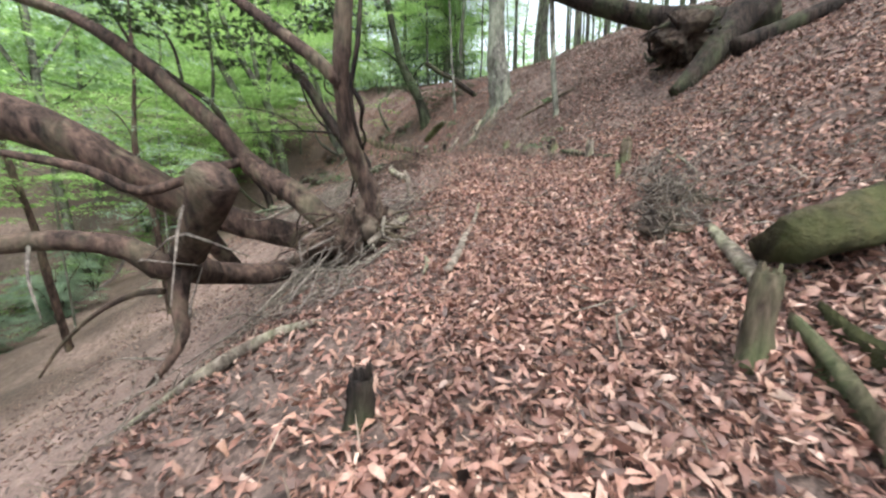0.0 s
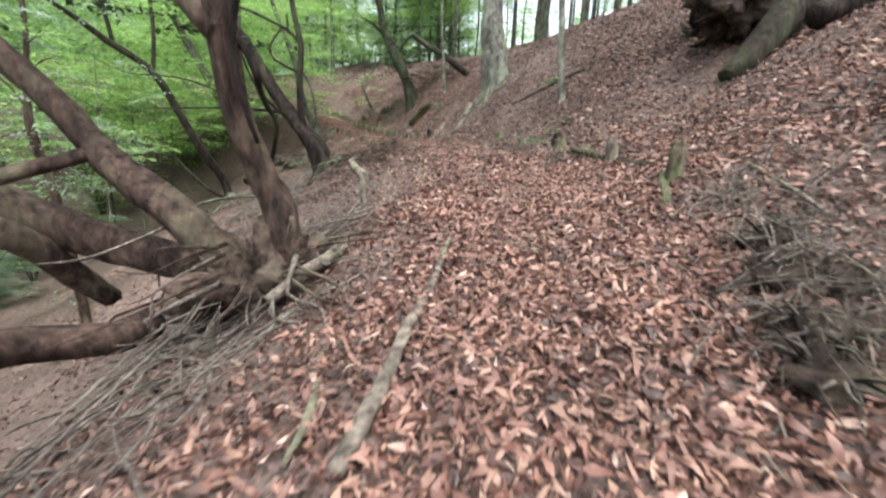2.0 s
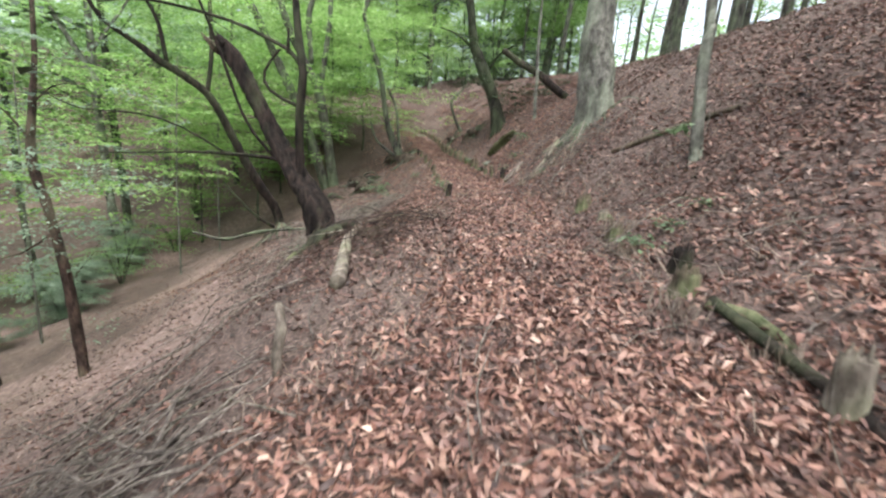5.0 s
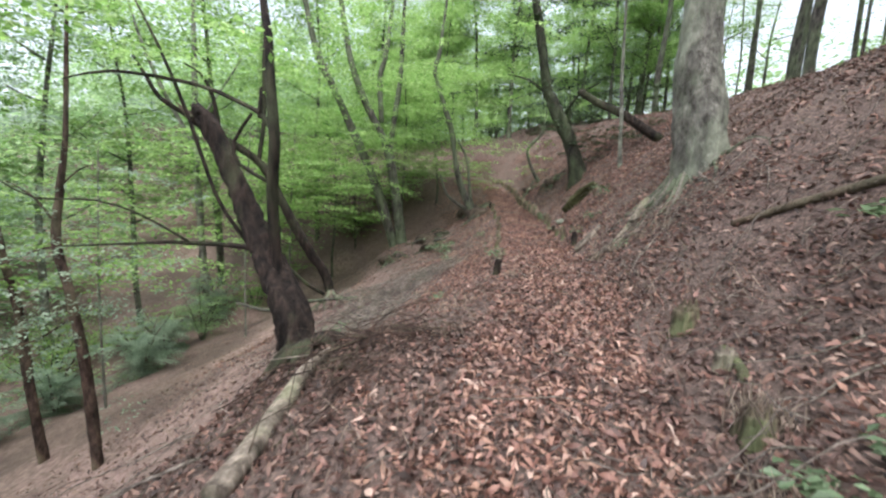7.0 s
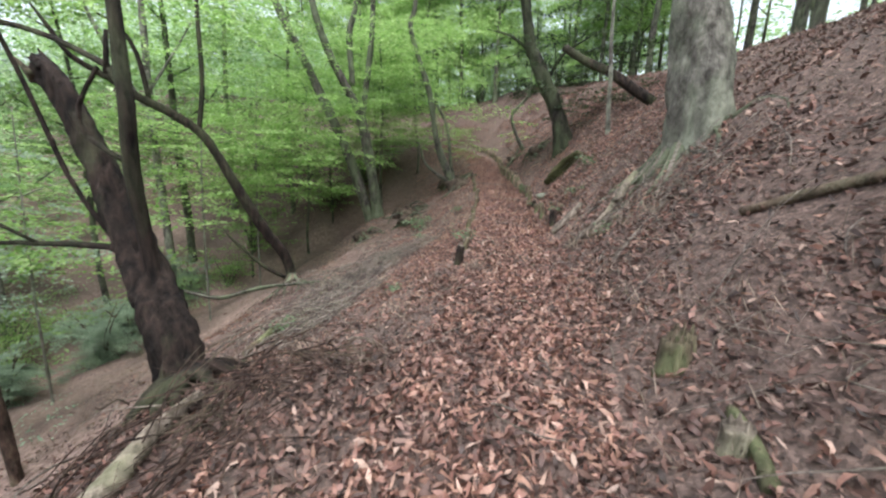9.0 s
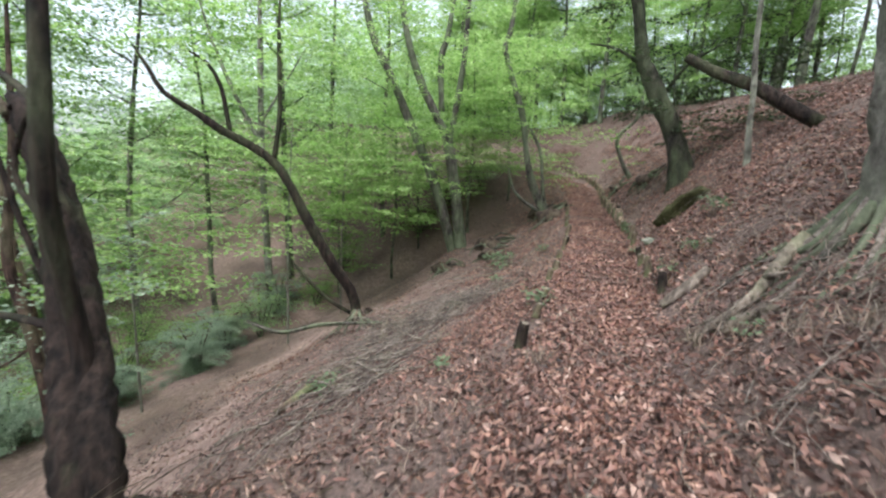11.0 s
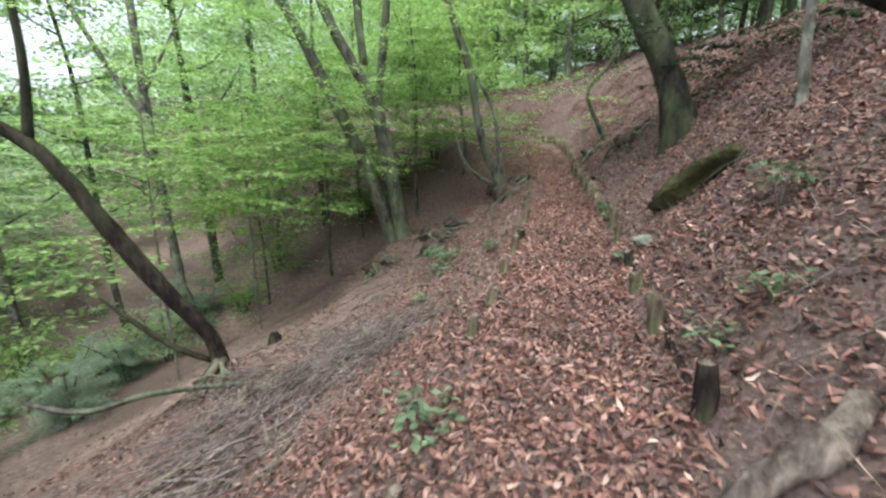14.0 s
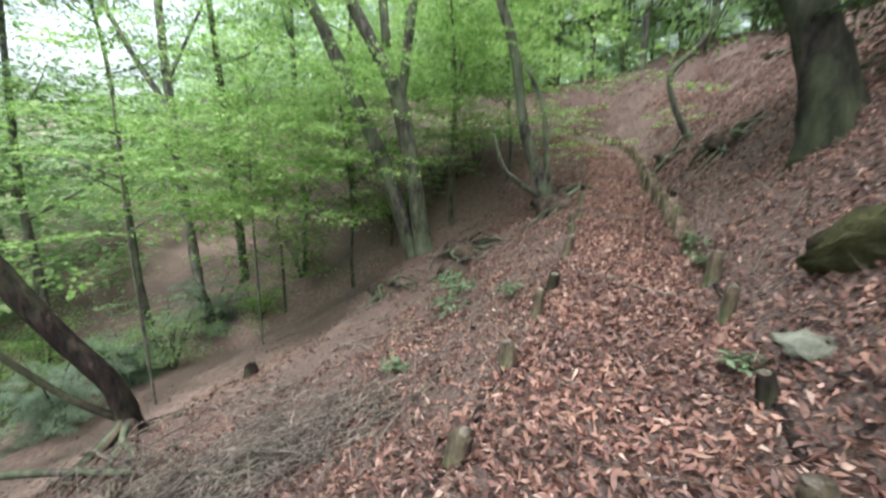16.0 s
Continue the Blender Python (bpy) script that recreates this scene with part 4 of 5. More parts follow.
# ---- third stretch ----
limb_thing("fallen_branch", "crooked forked grey branch lying down the bank", "branch", on_ground([(0.56, 12.61), (0.68, 12.7), (0.86, 12.86), (0.96, 13.04), (1.06, 13.21), (1.17, 13.35)], .08), [.026, .034, .042, .044, .046, .04], DEADWOOD, seed=110, seg=12, rough=.22,
           extra=[(on_ground([(0.75, 12.56), (0.86, 12.62), (0.97, 12.59), (1.05, 12.52)], .06), [.03, .042, .036, .02]), (on_ground([(0.96, 13.04), (1.08, 12.92)], .12), [.03, .012])])
limb_thing("fallen_log", "short knotted log at the edge of the trail", "log", on_ground([(0.14, 13.61), (0.29, 13.70), (0.40, 13.73), (0.48, 13.89)], .06), [.035, .055, .06, .045], DEADWOOD, seed=111, rough=.22)
limb_thing("mossy_log", "short moss-covered log lying on the upper slope", "log", on_ground([(-0.77, 17.72), (-0.53, 17.57), (-0.22, 17.32), (0.04, 17.10)], .1), [.1, .17, .18, .16, .09], MOSS, seed=112, seg=22, rough=.6)
limb_thing("fallen_log", "rotten log sloping down into the brushwood", "log", on_ground([(-4.05, 11.44), (-3.95, 11.77), (-4.16, 12.32), (-4.49, 13.36)], .05), [.05, .06, .06, .05], STAKE, seed=113, rough=.2)
limb_thing("fallen_log", "weathered log at the foot of the leaning sapling", "log", [(-7.29, 12.57, -0.05), (-6.77, 13.06, -0.27), (-6.21, 13.67, -0.11), (-5.27, 14.55, -0.03)], [.03, .04, .045, .03], BARK_GREY, seed=114, rough=.2)
stump("grey stump beside the leaning sapling", (-4.98, 14.35), .3, .07, DEADWOOD, (.1, 0), 12)
stump("dark stump on the lower slope", (-8.28, 16.79), .2, .12, BARK_DARK, (0, 0), 13)
rock = part("rock", lump(((-0.68, 16.91)[0], (-0.68, 16.91)[1], ground(*(-0.68, 16.91)) + .02), (.15, .11, .07), 7, 24, 14, .35), BARK_PALE)
tagged(rock, "pale grey rock lying beside the trail", "rock")


# ---- edging of the trail ----
RUN = np.concatenate([[0], np.cumsum(np.linalg.norm(np.diff(LINE[:, :2], axis=0), axis=1))])


def beside(run, off):
    """The place at that distance along the trail and that far to its upper side."""
    x, y = np.interp(run, RUN, LINE[:, 0]), np.interp(run, RUN, LINE[:, 1])
    x2, y2 = np.interp(run + .1, RUN, LINE[:, 0]), np.interp(run + .1, RUN, LINE[:, 1])
    n = math.hypot(x2 - x, y2 - y)
    return x + (y2 - y) / n * off, y - (x2 - x) / n * off


START = float(np.interp(12.4, LINE[:, 1], RUN))
rng = np.random.RandomState(77)
for side in (1, -1):
    run = START + (0 if side < 0 else 1.6)
    while run < START + 13:
        x, y = beside(run, side * (.66 + rng.rand() * .06))
        z = ground(x, y)
        tall, r = .15 + rng.rand() * .17, .04 + rng.rand() * .025
        ob = thing("edging_stake", (x, y, z), "short weathered wooden stake edging the leafy trail", "stake", "stakes edging the trail")
        lx, ly = rng.randn(2) * .04
        part("stem", tube([(x, y, z - .1), (x + lx * .5, y + ly * .5, z + tall * .5), (x + lx, y + ly, z + tall)], [r * 1.05, r, r * .85], 9, .2, .06, 0, int(run * 7)), BARK_DARK if int(run * 7) % 3 == 0 else STAKE, ob)
        part("end_grain", tube([(x + lx, y + ly, z + tall - .004), (x + lx, y + ly, z + tall + .006)], [r * .8, r * .55], 9, .1, .05), DEADWOOD, ob, "pale splintered end grain")
        nxt = run + .75 + rng.rand() * .45
        if rng.rand() < .4:
            a, b2 = beside(run + .05, side * .72), beside(nxt - .05, side * .72)
            m = ((a[0] + b2[0]) / 2, (a[1] + b2[1]) / 2)
            limb_thing("edging_log", "thin half-buried log behind the trail's stakes", "edging log", on_ground([a, m, b2], .005), [.016, .03, .02], BARK_DARK if rng.rand() < .6 else STAKE, "logs edging the trail", seed=int(run * 13), rough=.2, seg=8)
        run = nxt

# the log kerb round the far bend: stacked rails held by stakes, earth level behind them
run = START + 7.6
while run < START + 24:
    a, b2 = beside(run, .72), beside(run + .9, .72)
    h0, h1 = np.interp(run, RUN, LINE[:, 2]), np.interp(run + .9, RUN, LINE[:, 2])
    ob = thing("log_kerb", (a[0], a[1], h0), "tan log kerb of short upright posts round the trail's bend", "kerb", "log kerb round the bend")
    for k in range(2):
        part("rail", tube([(a[0], a[1], h0 + .06 + k * .135), (b2[0], b2[1], h1 + .06 + k * .135)], [.078, .074], 10, .1, .2, 0, int(run * 3) + k), STAKE, ob)
    for u in (.02, .26, .5, .74):
        c = beside(run + .93 * u, .61)
        hz = h0 + (h1 - h0) * u
        part("post", tube([(c[0], c[1], hz - .1), (c[0], c[1], hz + .42 + .06 * math.sin(run * 9 + u * 20))], [.062, .055], 8, .16, .1, 0, int(run * 5)), STAKE if int(run * 7 + u * 9) % 3 else KERB_WOOD, ob)
    run += .93


# ---- roots of the thick tree ----
rng = np.random.RandomState(91)
root_web = thing("exposed_roots", (1.75, 13.35, ground(1.75, 13.35)), "pale exposed roots spreading down the bank", "roots")
for k in range(16):
    a = radians(150 + k * 10 + rng.rand() * 10)
    pts, x, y = [], 1.75 + .25 * math.cos(a), 13.35 + .25 * math.sin(a)
    for q in range(5):
        pts.append((x, y, ground(x, y) + .035 - q * .012 + (.12 if q == 0 else 0)))
        x, y = x + .3 * math.cos(a), y + .3 * math.sin(a)
        a += rng.randn() * .3
    part("root", tube(pts, [.06, .035, .022, .015, .006], 7, .2, .1, 0, k), BARK_GREY if k % 3 else TWIG, root_web)


# bared roots fanning out below the leaning sapling
fan = thing("exposed_roots", (-6.2, 14.7, ground(-6.2, 14.7)), "grey bared roots fanning below the leaning sapling", "roots")
for k in range(15):
    a = radians(190 + k * 12 + rng.rand() * 8)
    pts = [(-6.25 + .05 * math.cos(a), 14.68 + .05 * math.sin(a), ground(-6.25, 14.68) + .22)]
    for r in (.25, .5, .8):
        x, y = -6.25 + r * math.cos(a) + rng.randn() * .04, 14.68 + r * math.sin(a) + rng.randn() * .04
        pts.append((x, y, ground(x, y) + (.09 if r < .3 else .03)))
    part("root", tube(pts, [.05, .034, .022, .008], 7, .2, .1, 0, k), BARK_GREY if k % 2 else BARK_BROWN, fan)

# raised dark lumps under the lower trees' roots; their colour stands for the hollows' shade
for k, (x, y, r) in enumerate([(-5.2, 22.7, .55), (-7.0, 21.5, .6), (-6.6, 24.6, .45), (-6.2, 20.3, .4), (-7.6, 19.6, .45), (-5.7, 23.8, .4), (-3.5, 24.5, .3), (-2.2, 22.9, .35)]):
    ob = thing("root_hollow", (x, y, ground(x, y)), "dark lump of earth and roots standing for a shaded undercut", "roots")
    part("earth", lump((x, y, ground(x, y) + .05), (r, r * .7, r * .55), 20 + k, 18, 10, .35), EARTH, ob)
    for q in range(13):
        a = rng.rand() * 6.28
        p = np.array([x, y, ground(x, y) + r * .4])
        e = p + np.array([math.cos(a) * r * 1.7, math.sin(a) * r * 1.5, 0])
        e[2] = ground(e[0], e[1]) + .02
        part("root", tube([p, (p + e) / 2 + rng.randn(3) * .12, e], [.05, .035, .01], 6, .2, .15, 0, q), BARK_GREY, ob)


# ---- brushwood, dry stems and twigs ----
def brush(label, spots, n, spread, seed, length=(.4, 1.3), radius=.009, mat=None):
    """A tangle of thin sticks round a line of spots."""
    rng = np.random.RandomState(seed)
    out = []
    for k in range(n):
        x, y = np.array(spots[rng.randint(len(spots))]) + rng.randn(2) * spread
        a, le = rng.rand() * 2 * math.pi, length[0] + rng.rand() * (length[1] - length[0])
        pts = []
        lift = rng.rand() ** 2 * .22
        for u in (-.5, -.15, .2, .5):
            px, py = x + math.cos(a) * le * u + rng.randn() * .03, y + math.sin(a) * le * u + rng.randn() * .03
            pts.append((px, py, ground(px, py) + .02 + lift * (1 + u) + rng.rand() * .04))
        r = radius * (.4 + rng.rand() * 1.1)
        out.append(tube(pts, [r, r * .9, r * .7, r * .3], 5, .1, .2, 0, k))
    ob = new("brushwood", mesh_of("brushwood", *join(out), mat or TWIG))
    return tagged(ob, label, "brushwood", kind="stuff")


brush("grey tangle of dead twigs at the dead tree", [(-0.97, 8.57), (-0.98, 8.83), (-0.87, 8.98), (-0.81, 9.22), (-0.64, 9.32), (-0.54, 8.43)], 140, .26, 1, (.3, 1.1), .005, BARK_BROWN)
brush("grey tangle of dead twigs along the lower bank", [(-4.15, 12.53), (-4.51, 13.17), (-4.73, 13.86), (-4.55, 14.38), (-4.62, 14.92), (-3.92, 15.04), (-3.54, 15.47), (-3.57, 13.42), (-3.39, 12.67)], 210, .35, 2, (.3, 1.1), .008)
brush("grey tangle of dead twigs under the fallen tree", [(-1.2, 4.2), (-1.5, 4.6), (-1.0, 5.4), (-.9, 5.9), (-1.9, 5.0), (-1.3, 3.6)], 230, .28, 3, (.3, 1.2), .009)
brush("dark fallen sticks heaped along the lower bank", [(-3.53, 11.83), (-3.64, 12.28), (-3.87, 12.88), (-3.92, 13.50), (-4.16, 14.29), (-3.96, 14.82), (-2.99, 12.13)], 46, .35, 9, (.6, 1.8), .015)
brush("grey heap of dead twigs below the trail's edge", [(-4.65, 14.55), (-4.09, 15.09), (-3.91, 15.61), (-3.44, 15.98), (-4.48, 14.89), (-3.65, 15.3), (-5.24, 14.41)], 260, .3, 12, (.3, 1.3), .007)
brush("dark dead sticks on the slope below the trail", [(-5.5, 16), (-6, 18), (-5, 14), (-4.5, 19.5), (-5.2, 21), (-6.5, 14.8), (-5, 11.5)], 90, .7, 10, (.4, 1.3), .012)
brush("dead twigs scattered on the lower slope", [(-2.5, 6.5), (-3, 8), (-3, 10), (-3.5, 12), (-4.5, 15.5), (-4, 17.5), (-2.4, 3), (-3, 5)], 200, .7, 4, (.3, 1.2), .008)
brush("dead twigs scattered on the upper bank", [(1.9, 8), (2.2, 10), (1.2, 12.5), (.9, 14.5), (.5, 16), (-.5, 18.5), (2.4, 6.5), (2.6, 4.5), (.3, 20), (-1.5, 21.5), (1.8, 12), (2.4, 3)], 330, .55, 5, (.2, .7), .004)
brush("grey dry tangle on the upper edge of the trail", [(2.19, 4.39), (2.03, 3.79), (1.87, 3.29), (1.75, 2.94)], 150, .1, 7, (.15, .5), .004)
brush("grey dry tangle below the thick tree", [(0.83, 12.86), (1.19, 12.50), (1.47, 11.98), (1.67, 11.81), (1.09, 11.60)], 110, .22, 8, (.2, .6), .004)
brush("dead twigs lying among the trail's leaves", [(.5, 2), (.7, 4), (.9, 6), (.9, 8), (.5, 10), (-.2, 12.5), (-1, 15), (-.8, 7), (-.5, 11)], 130, .45, 6, (.12, .45), .004)


def stems(n, seed, dens, tall, label, mat=DRY):
    """Thin dry stems standing out of the banks."""
    rng = np.random.RandomState(seed)
    x, y = -5 + rng.rand(n) * 9.5, rng.rand(n) * 27
    d, z, s = trail(x, y)
    keep = rng.rand(n) < dens(d, x, y)
    x, y = x[keep], y[keep]
    n = len(x)
    le = tall * (.4 + rng.rand(n))
    way = np.stack([rng.randn(n) * .6 - .25, rng.randn(n) * .5, np.ones(n) * .8], 1)
    wn = way / np.linalg.norm(way, axis=1)[:, None]
    at = np.stack([x, y, height(x, y)], 1) + wn * (le * .5)[:, None]
    v, f = leaves(at, way, np.array([0, -1.0, .3]) + rng.randn(n, 3) * .6, le, np.full(n, .007), .1, True)
    ob = new("dry_stems", mesh_of("dry_stems", v, f, mat, False))
    return tagged(ob, label, "dry stems", kind="stuff")


stems(60000, 31, lambda d, x, y: np.interp(d, [-3, -2, -1.1, -.75, -.6, .6, .75, 1.3, 2, 4], [.1, .3, .55, .5, 0, 0, .5, .6, .25, .1]) * np.clip(.35 + wave(x, y, 1.1), 0, 1), .17, "dry grey stems and rootlets on the banks")


def tuft(label, xy, n, tall, mat, seed, wide=.008, name="grass_tuft", spread=.07):
    rng = np.random.RandomState(seed)
    x, y = xy
    z = ground(x, y)
    way = np.stack([rng.randn(n) * .45, rng.randn(n) * .45, np.ones(n)], 1)
    wn = way / np.linalg.norm(way, axis=1)[:, None]
    le = tall * (.5 + rng.rand(n) * .8)
    at = np.array([x, y, z]) + np.concatenate([rng.randn(n, 2) * spread, np.zeros((n, 1))], 1) + wn * (le * .48)[:, None]
    v, f = leaves(at, way, rng.randn(n, 3), le, np.full(n, wide), .1, True)
    ob = new(name, mesh_of(name, v, f, mat, False))
    return tagged(ob, label, "plant", kind="stuff")


tuft("dark dry grass tuft on the bank", (1.72, 8.66), 130, .2, DRY, 1)
for k, xy in enumerate([*[(2.01, 3.83), (1.87, 3.29), (1.75, 2.99)], *[(0.87, 12.43), (1.15, 11.98), (1.38, 11.81), (0.61, 12.60)], *[(1.80, 7.04), (2.16, 6.50), (1.72, 8.17)]]):
    tuft("dry grey grass tuft on the upper edge of the trail", xy, 70, .16, DRY, 20 + k)
tuft("dry grass tuft on the lower bank", (-0.43, 11.90), 60, .16, DRY, 2)


def herb(label, xy, n, tall, size, seed, mat=FERN):
    """A small leafy plant: thin stems and loose leaves."""
    rng = np.random.RandomState(seed)
    x, y = xy
    z = ground(x, y)
    ob = thing("small_plant", (x, y, z), label, "plant", "small plants on the banks")
    rods, tips = [], []
    for k in range(n):
        a, o = rng.rand() * 6.28, rng.rand() * tall * .9
        t = (x + math.cos(a) * o, y + math.sin(a) * o, z + tall * (.5 + rng.rand() * .6))
        rods.append(tube([(x, y, z - .02), ((x + t[0]) / 2, (y + t[1]) / 2, z + tall * .5), t], [.004, .003, .002], 4, 0, .1))
        tips.append(t)
    part("stems", join(rods), DRY, ob)
    part("leaves", sprays(tips, size * 2.2, 12, size, seed, .15, .3), mat, ob, "", False)
    return ob


for k, (xy, n, tall, size, words) in enumerate([
        ((-5.02, 18.97), 9, .3, .1, "pale green leafy seedling on the lower slope"), ((-5.79, 19.73), 6, .3, .1, "pale green leafy seedling on the lower slope"),
        ((0.29, 15.70), 10, .3, .07, "pale green fern on the upper bank"), ((0.26, 14.79), 5, .16, .06, "small green seedling on the bank"),
        ((0.04, 14.62), 5, .14, .06, "small green seedling at the trail's edge"), ((0.91, 12.34), 4, .1, .05, "small green seedling under a branch"),
        ((2.11, 8.28), 4, .12, .06, "small green seedling on the bank"), ((1.81, 8.16), 5, .14, .06, "small green seedling on the bank"),
        ((2.37, 8.57), 4, .12, .06, "small green seedling on the bank"), ((-3.79, 16.69), 4, .12, .08, "small green seedling in the leaves"),
        ((-0.97, 16.94), 4, .12, .06, "small green seedling at the trail's edge"), ((-4.75, 18.52), 8, .28, .1, "pale green leafy seedling on the lower slope"),
        ((-1.84, 12.21), 6, .18, .06, "grey-green plant among the twigs"), ((-3.73, 11.91), 6, .2, .07, "grey-green plant on the lower slope"),
        ((-3.33, 18.07), 6, .2, .07, "grey-green plant at the trail's edge"), ((-1.56, 18.78), 6, .2, .07, "grey-green plant at the trail's edge"),
        ((-1.70, 19.22), 5, .18, .06, "grey-green plant at the trail's edge"), ((-1.30, 13.61), 5, .2, .08, "grey-green plant on the lower bank")]):
    herb(words, xy, n, tall, size, 200 + k)
spray = thing("leafy_twig", (2.35, 9.3, 2.75), "pale green leafy twig on the pale sapling", "twig")
part("stem", tube([(2.38, 9.37, 2.85), (2.28, 9.25, 2.8), (2.1, 9.05, 2.75)], [.006, .005, .003], 5, .1, .1), TWIG, spray)
part("leaves", sprays([(2.25, 9.2, 2.8), (2.12, 9.08, 2.74)], .12, 16, .09, 5, .1), FERN, spray, "", False)


# ---- the wood around ----
def forest_tree(label, tall, r, first, wide, n_sprays, per, mat, leaf_mat, seed, spray=.8, leaf=.11, lean=.05, group="trees of the wood"):
    """A whole tree at the origin: trunk, forked limbs and a crown of sprays round them."""
    rng = np.random.RandomState(seed)
    lx, ly = rng.randn(2) * lean * tall
    trunk = [(0, 0, -.4)] + [(lx * u * u + rng.randn() * .06 * tall * .1, ly * u * u + rng.randn() * .06 * tall * .1, tall * u) for u in (.12, .35, .6, .82, 1)]
    ob = thing("tree", (0, 0, 0), label, "tree", group)
    part("trunk", tube(trunk, [r * 1.1, r, r * .85, r * .62, r * .38, r * .12], 10, .1, .5, .5, seed), mat, ob)
    spots = []
    for k in range(7):
        u = first + (.95 - first) * (k + rng.rand() * .6) / 7
        c = np.array([lx * u * u, ly * u * u, tall * u])
        a = k * 2.4 + rng.rand()
        out = wide * (1 - .5 * u) * (.6 + .6 * rng.rand())
        e = c + np.array([math.cos(a) * out, math.sin(a) * out, out * (.45 + .4 * rng.rand())])
        m = (c + e) / 2 + np.array([0, 0, -.1 * out])
        part("limb", tube([c, m, e], [r * .35, r * .24, r * .06], 6, .1, .5, 0, seed + k), mat, ob)
        for q in range(n_sprays // 7):
            spots.append(c + (e - c) * (.25 + .8 * rng.rand()) + rng.randn(3) * np.array([.7, .7, .45]) * wide * .25)
    part("crown", sprays(np.array(spots), spray, per, leaf, seed, .02, .1), leaf_mat, ob, "", False)
    return ob


def place(masters, spots):
    """Copies of the masters at the spots; each master stands at its own first spot."""
    used = set()
    for k, (x, y, turn) in enumerate(spots):
        m = masters[k % len(masters)]
        at = pose(x, y, ground(x, y), 0, 0, turn)
        if m in used:
            copy_thing(m, at)
        else:
            used.add(m)
            m.matrix_basis = at


def scatter(n, box, keep, seed, apart):
    rng = np.random.RandomState(seed)
    out = []
    for _ in range(6000):
        x, y = box[0] + rng.rand() * (box[1] - box[0]), box[2] + rng.rand() * (box[3] - box[2])
        d = float(trail(np.array([x]), np.array([y]))[0][0])
        if keep(d, x, y) and all((x - a) ** 2 + (y - b) ** 2 > apart ** 2 for a, b, _ in out):
            out.append((x, y, rng.rand() * 360))
        if len(out) == n:
            break
    return out


beeches = [forest_tree("slender grey beech with layered green leaves", 17 + k * 1.3, .12 + .03 * k, .25, 4.6, 154, 70, BARK_PALE if k % 2 else BARK_GREY, GREEN_HAZED if k % 2 else GREEN, 300 + k, 1.5, .17) for k in range(4)]
place(beeches, [(-20.5, 17.2, 0), (-22, 14.2, 90), (-19.5, 20.8, 200), (-25, 9, 180), (-16, 24.5, 310), (-21, 24.5, 33), (-23, 3.6, 260)] + scatter(14, (-42, -12, -4, 46), lambda d, x, y: d < -19, 401, 5.2))
low_trees = [forest_tree("small understory beech in flat bright layers", 6.5 + k * 1.0, .05 + .01 * k, .3, 3.4, 63, 95, BARK_GREY, GREEN, 310 + k, 1.4, .145, .08) for k in range(3)]
place(low_trees, [(-14.6, 20.4, 250), (-12.8, 22.2, 100), (-10.6, 5.0, 330), (-12.8, 24, 160), (-17, 22.5, 220), (-10.2, 24.6, 40), (-11.8, 26.6, 130), (-9.2, 26.4, 280), (-12.4, 1.8, 50)])
far_beeches = [forest_tree("tall grey tree beyond the trail's bend", 13 + k, .11 + .03 * k, .12, 3.6, 112, 100, BARK_GREY, GREEN, 320 + k, 1.3, .15) for k in range(2)]
place(far_beeches, scatter(40, (-26, 2, 30.5, 54), lambda d, x, y: d > 2.2, 402, 2.5))
place([forest_tree("green tree beyond the ridge", 13, .12, .1, 3.6, 98, 50, BARK_GREY, GREEN, 330, 1.1, .13)], scatter(17, (-2, 24, 8, 46), lambda d, x, y: 11 < d < 24, 405, 3.0))
poles = [forest_tree("thin bare-stemmed tree on the ridge", 13 + k, .06 + .04 * k, .5, 2.8, 49, 40, BARK_GREY, GREEN_HAZED, 340 + k, 1.0, .12, .03) for k in range(3)]
place(poles, scatter(64, (-8, 22, -4, 44), lambda d, x, y: 7 < d < 22 and x > 1.5 - .12 * (y - 14), 403, 1.7))


def shrub(label, tall, wide, n, per, leaf_mat, seed, leaf=.09):
    rng = np.random.RandomState(seed)
    ob = thing("shrub", (0, 0, 0), label, "shrub", "shrubs on the slope")
    spots = []
    for k in range(6):
        a = k * 1.05 + rng.rand()
        e = np.array([math.cos(a) * wide * (.3 + .5 * rng.rand()), math.sin(a) * wide * (.3 + .5 * rng.rand()), tall * (.6 + .4 * rng.rand())])
        part("limb", tube([(0, 0, -.2), e * .5 + np.array([0, 0, .15]), e], [.035, .025, .008], 6, .1, .3, 0, seed + k), BARK_GREY, ob)
        for q in range(n // 6):
            spots.append(e * (.35 + .75 * rng.rand()) + rng.randn(3) * np.array([.35, .35, .16]) * wide)
    part("crown", sprays(np.array(spots), .6, per, leaf, seed, .04, .12), leaf_mat, ob, "", False)
    return ob


shrubs = [shrub("leafy green shrub in flat layers", 1.6 + .4 * k, 1.4, 42, 60, GREEN if k < 2 else GREEN_HAZED, 360 + k) for k in range(3)]
place(shrubs, [(-15.6, 19.8, 0), (-16.4, 22.0, 120), (-15.2, 16.8, 80), (-13.4, 24.6, 30), (-12.2, 26.0, 190), (-11.4, 27.4, 250)] + scatter(8, (-24, -6, 3, 30), lambda d, x, y: -24 < d < -15, 404, 2.5) + scatter(14, (-24, -2, 28, 40), lambda d, x, y: 2.5 < d < 9, 406, 1.6))

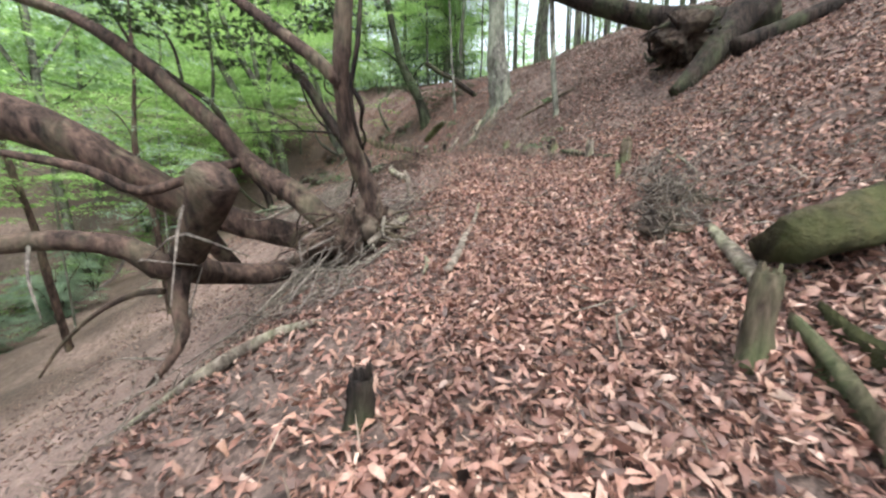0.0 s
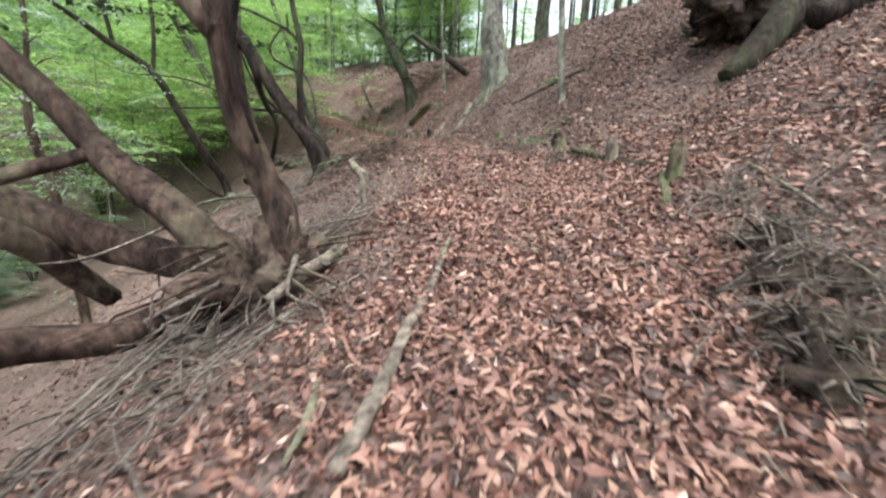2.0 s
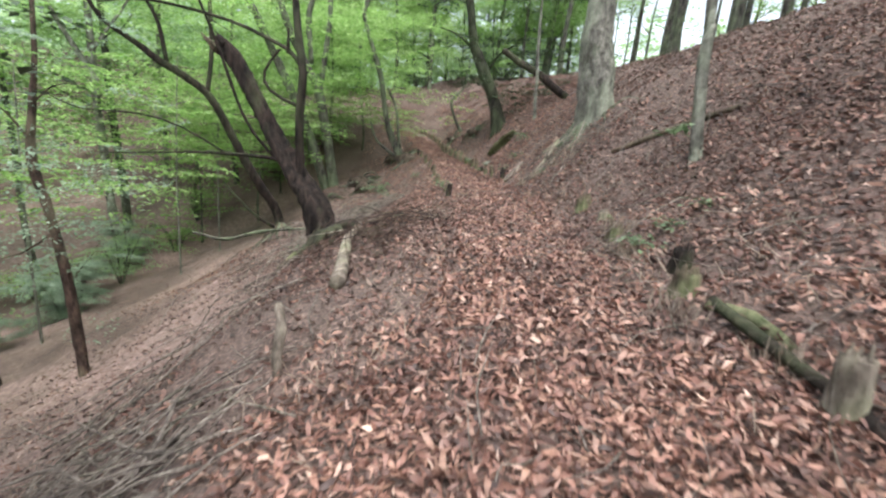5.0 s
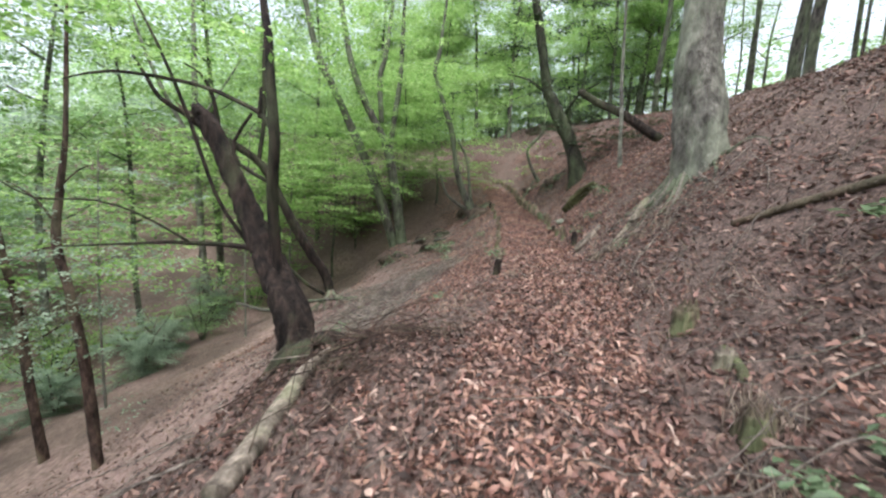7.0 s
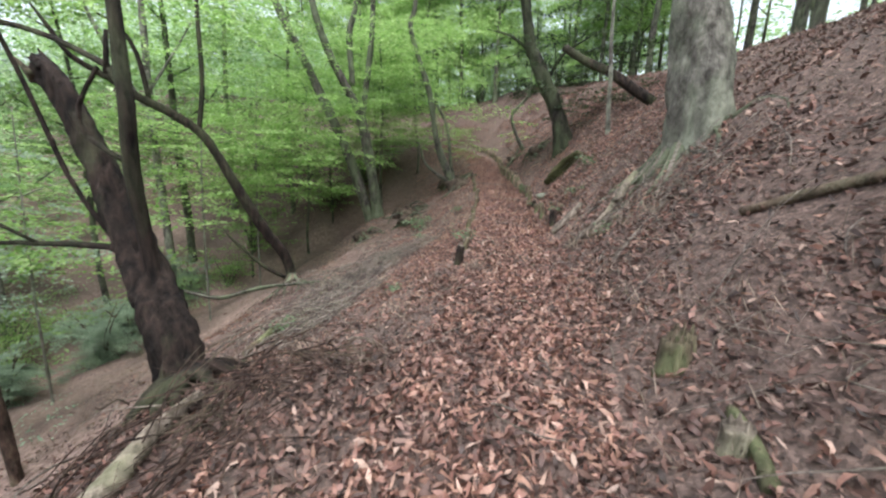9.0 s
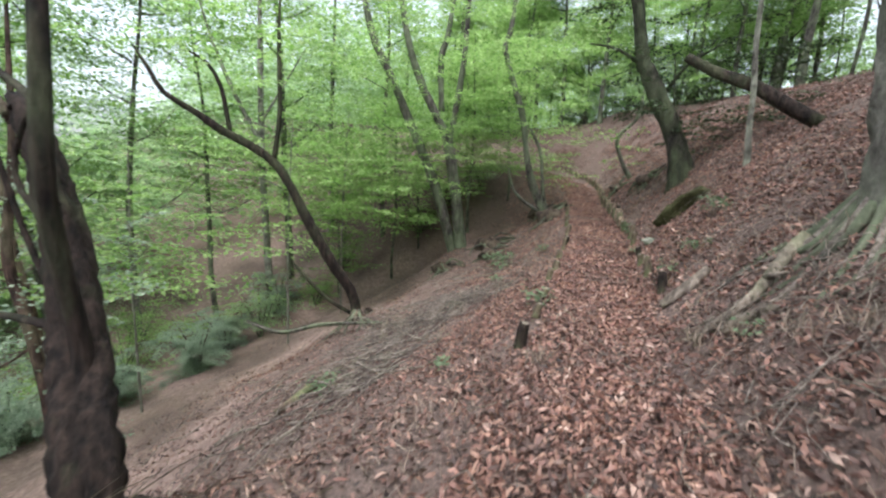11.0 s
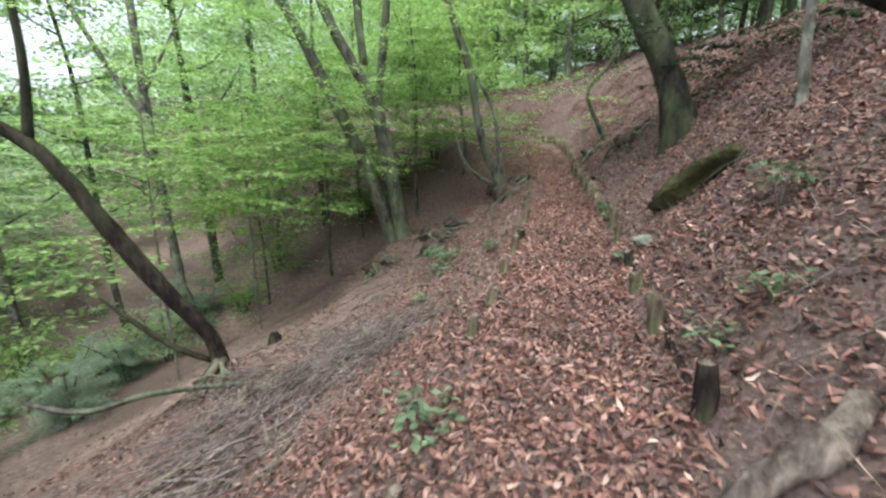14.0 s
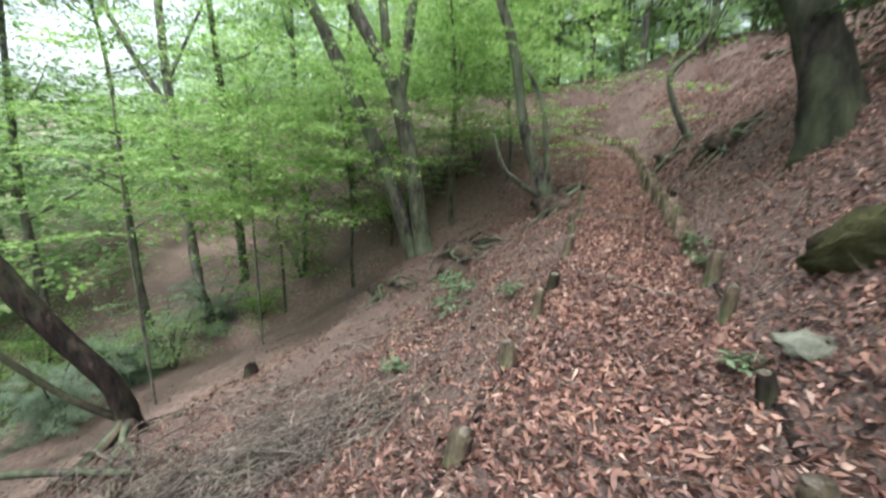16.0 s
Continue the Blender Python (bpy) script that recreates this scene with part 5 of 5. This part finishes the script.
# low grey-green conifers on the lower slope
def conifer_shrub(label, tall, wide, seed):
    """Arching stems with drooping flat twigs of short needles."""
    rng = np.random.RandomState(seed)
    ob = thing("conifer_shrub", (0, 0, 0), label, "shrub", "conifers on the lower slope")
    at, way = [], []
    for k in range(5):
        a = k * 1.3 + rng.rand()
        e = np.array([math.cos(a) * wide * .45, math.sin(a) * wide * .45, tall * (.7 + .3 * rng.rand())])
        stem = [np.array([0, 0, -.25]), e * np.array([.35, .35, .55]), e]
        part("stem", tube(stem, [.04, .028, .008], 6, .12, .2, 0, seed + k), BARK_BROWN, ob)
        for q in range(17):
            u = .15 + .85 * rng.rand()
            c = curve_through(stem, .1)[0]
            c = c[int(u * (len(c) - 1))]
            b, le = rng.rand() * 6.28, wide * (.28 + .42 * rng.rand()) * (1.15 - .6 * u)
            tip = c + np.array([math.cos(b) * le, math.sin(b) * le, -le * (.12 + .3 * rng.rand())])
            n = 230
            v = rng.rand(n) ** .8
            side = np.array([-math.sin(b), math.cos(b), 0])
            off = (rng.rand(n) - .5) * 2 * (.1 + .26 * le * (1 - v))
            at.append(c + (tip - c) * v[:, None] + side * off[:, None] + np.stack([np.zeros(n), np.zeros(n), -.35 * np.abs(off) + rng.randn(n) * .012], 1))
            way.append((tip - c) / le + side * np.sign(off)[:, None] * .8 + rng.randn(n, 3) * .25)
    at, way = np.concatenate(at), np.concatenate(way)
    up = np.array([0, 0, 1.0]) + rng.randn(len(at), 3) * .3
    part("needles", leaves(at, way, up, .05 + .05 * rng.rand(len(at)), .016 + .016 * rng.rand(len(at)), .1, True), NEEDLE, ob, "", False)
    return ob


conifers = [conifer_shrub("low grey-green conifer with drooping branches", 1.9 + .5 * k, 2.2 + .3 * k, 370 + 9 * k) for k in range(2)]
place(conifers, [(-14.4, 11.6, 0), (-14.2, 14.0, 80), (-13.9, 9.4, 200), (-16.2, 15.8, 140), (-12.6, 6.6, 300), (-17.2, 18.8, 10)])

# green undergrowth on the lower slope
rng = np.random.RandomState(480)
x, y = -34 + rng.rand(9500) * 29, -4 + rng.rand(9500) * 48
d = trail(x, y)[0]
keep = (d < -13) & (rng.rand(len(x)) < np.interp(-d, [13, 17, 21, 30], [.03, .2, .75, 1])) & (wave(x, y, 3.1) > -.6)
x, y, d = x[keep], y[keep], d[keep]
under = new("undergrowth", mesh_of("undergrowth", *sprays(np.stack([x, y, height(x, y) + .15 + rng.rand(len(x)) ** 2 * np.interp(-d, [13, 18, 26], [.2, .7, 2.0])], 1), .6, 34, .13, 481, .14, .2), GREEN_HAZED, False))
tagged(under, "undergrowth covering the lower slope, its green paled for haze", "undergrowth", kind="stuff")

# far woods: loose leaf clumps over the far slope and behind the ridge
rng = np.random.RandomState(500)
n = 7000
x, y = np.concatenate([-95 + rng.rand(n) * 68, -60 + rng.rand(n // 3) * 80]), np.concatenate([-35 + rng.rand(n) * 115, 50 + rng.rand(n // 3) * 30])
z = height(x, y) + rng.rand(len(x)) ** 1.1 * 11
woods = new("far_woods", mesh_of("far_woods", *sprays(np.stack([x, y, z], 1), 1.8, 22, .55, 501, .25, .3), GREEN_HAZED, False))
tagged(woods, "mass of far woodland across the valley, its green paled for haze", "woods", kind="stuff")
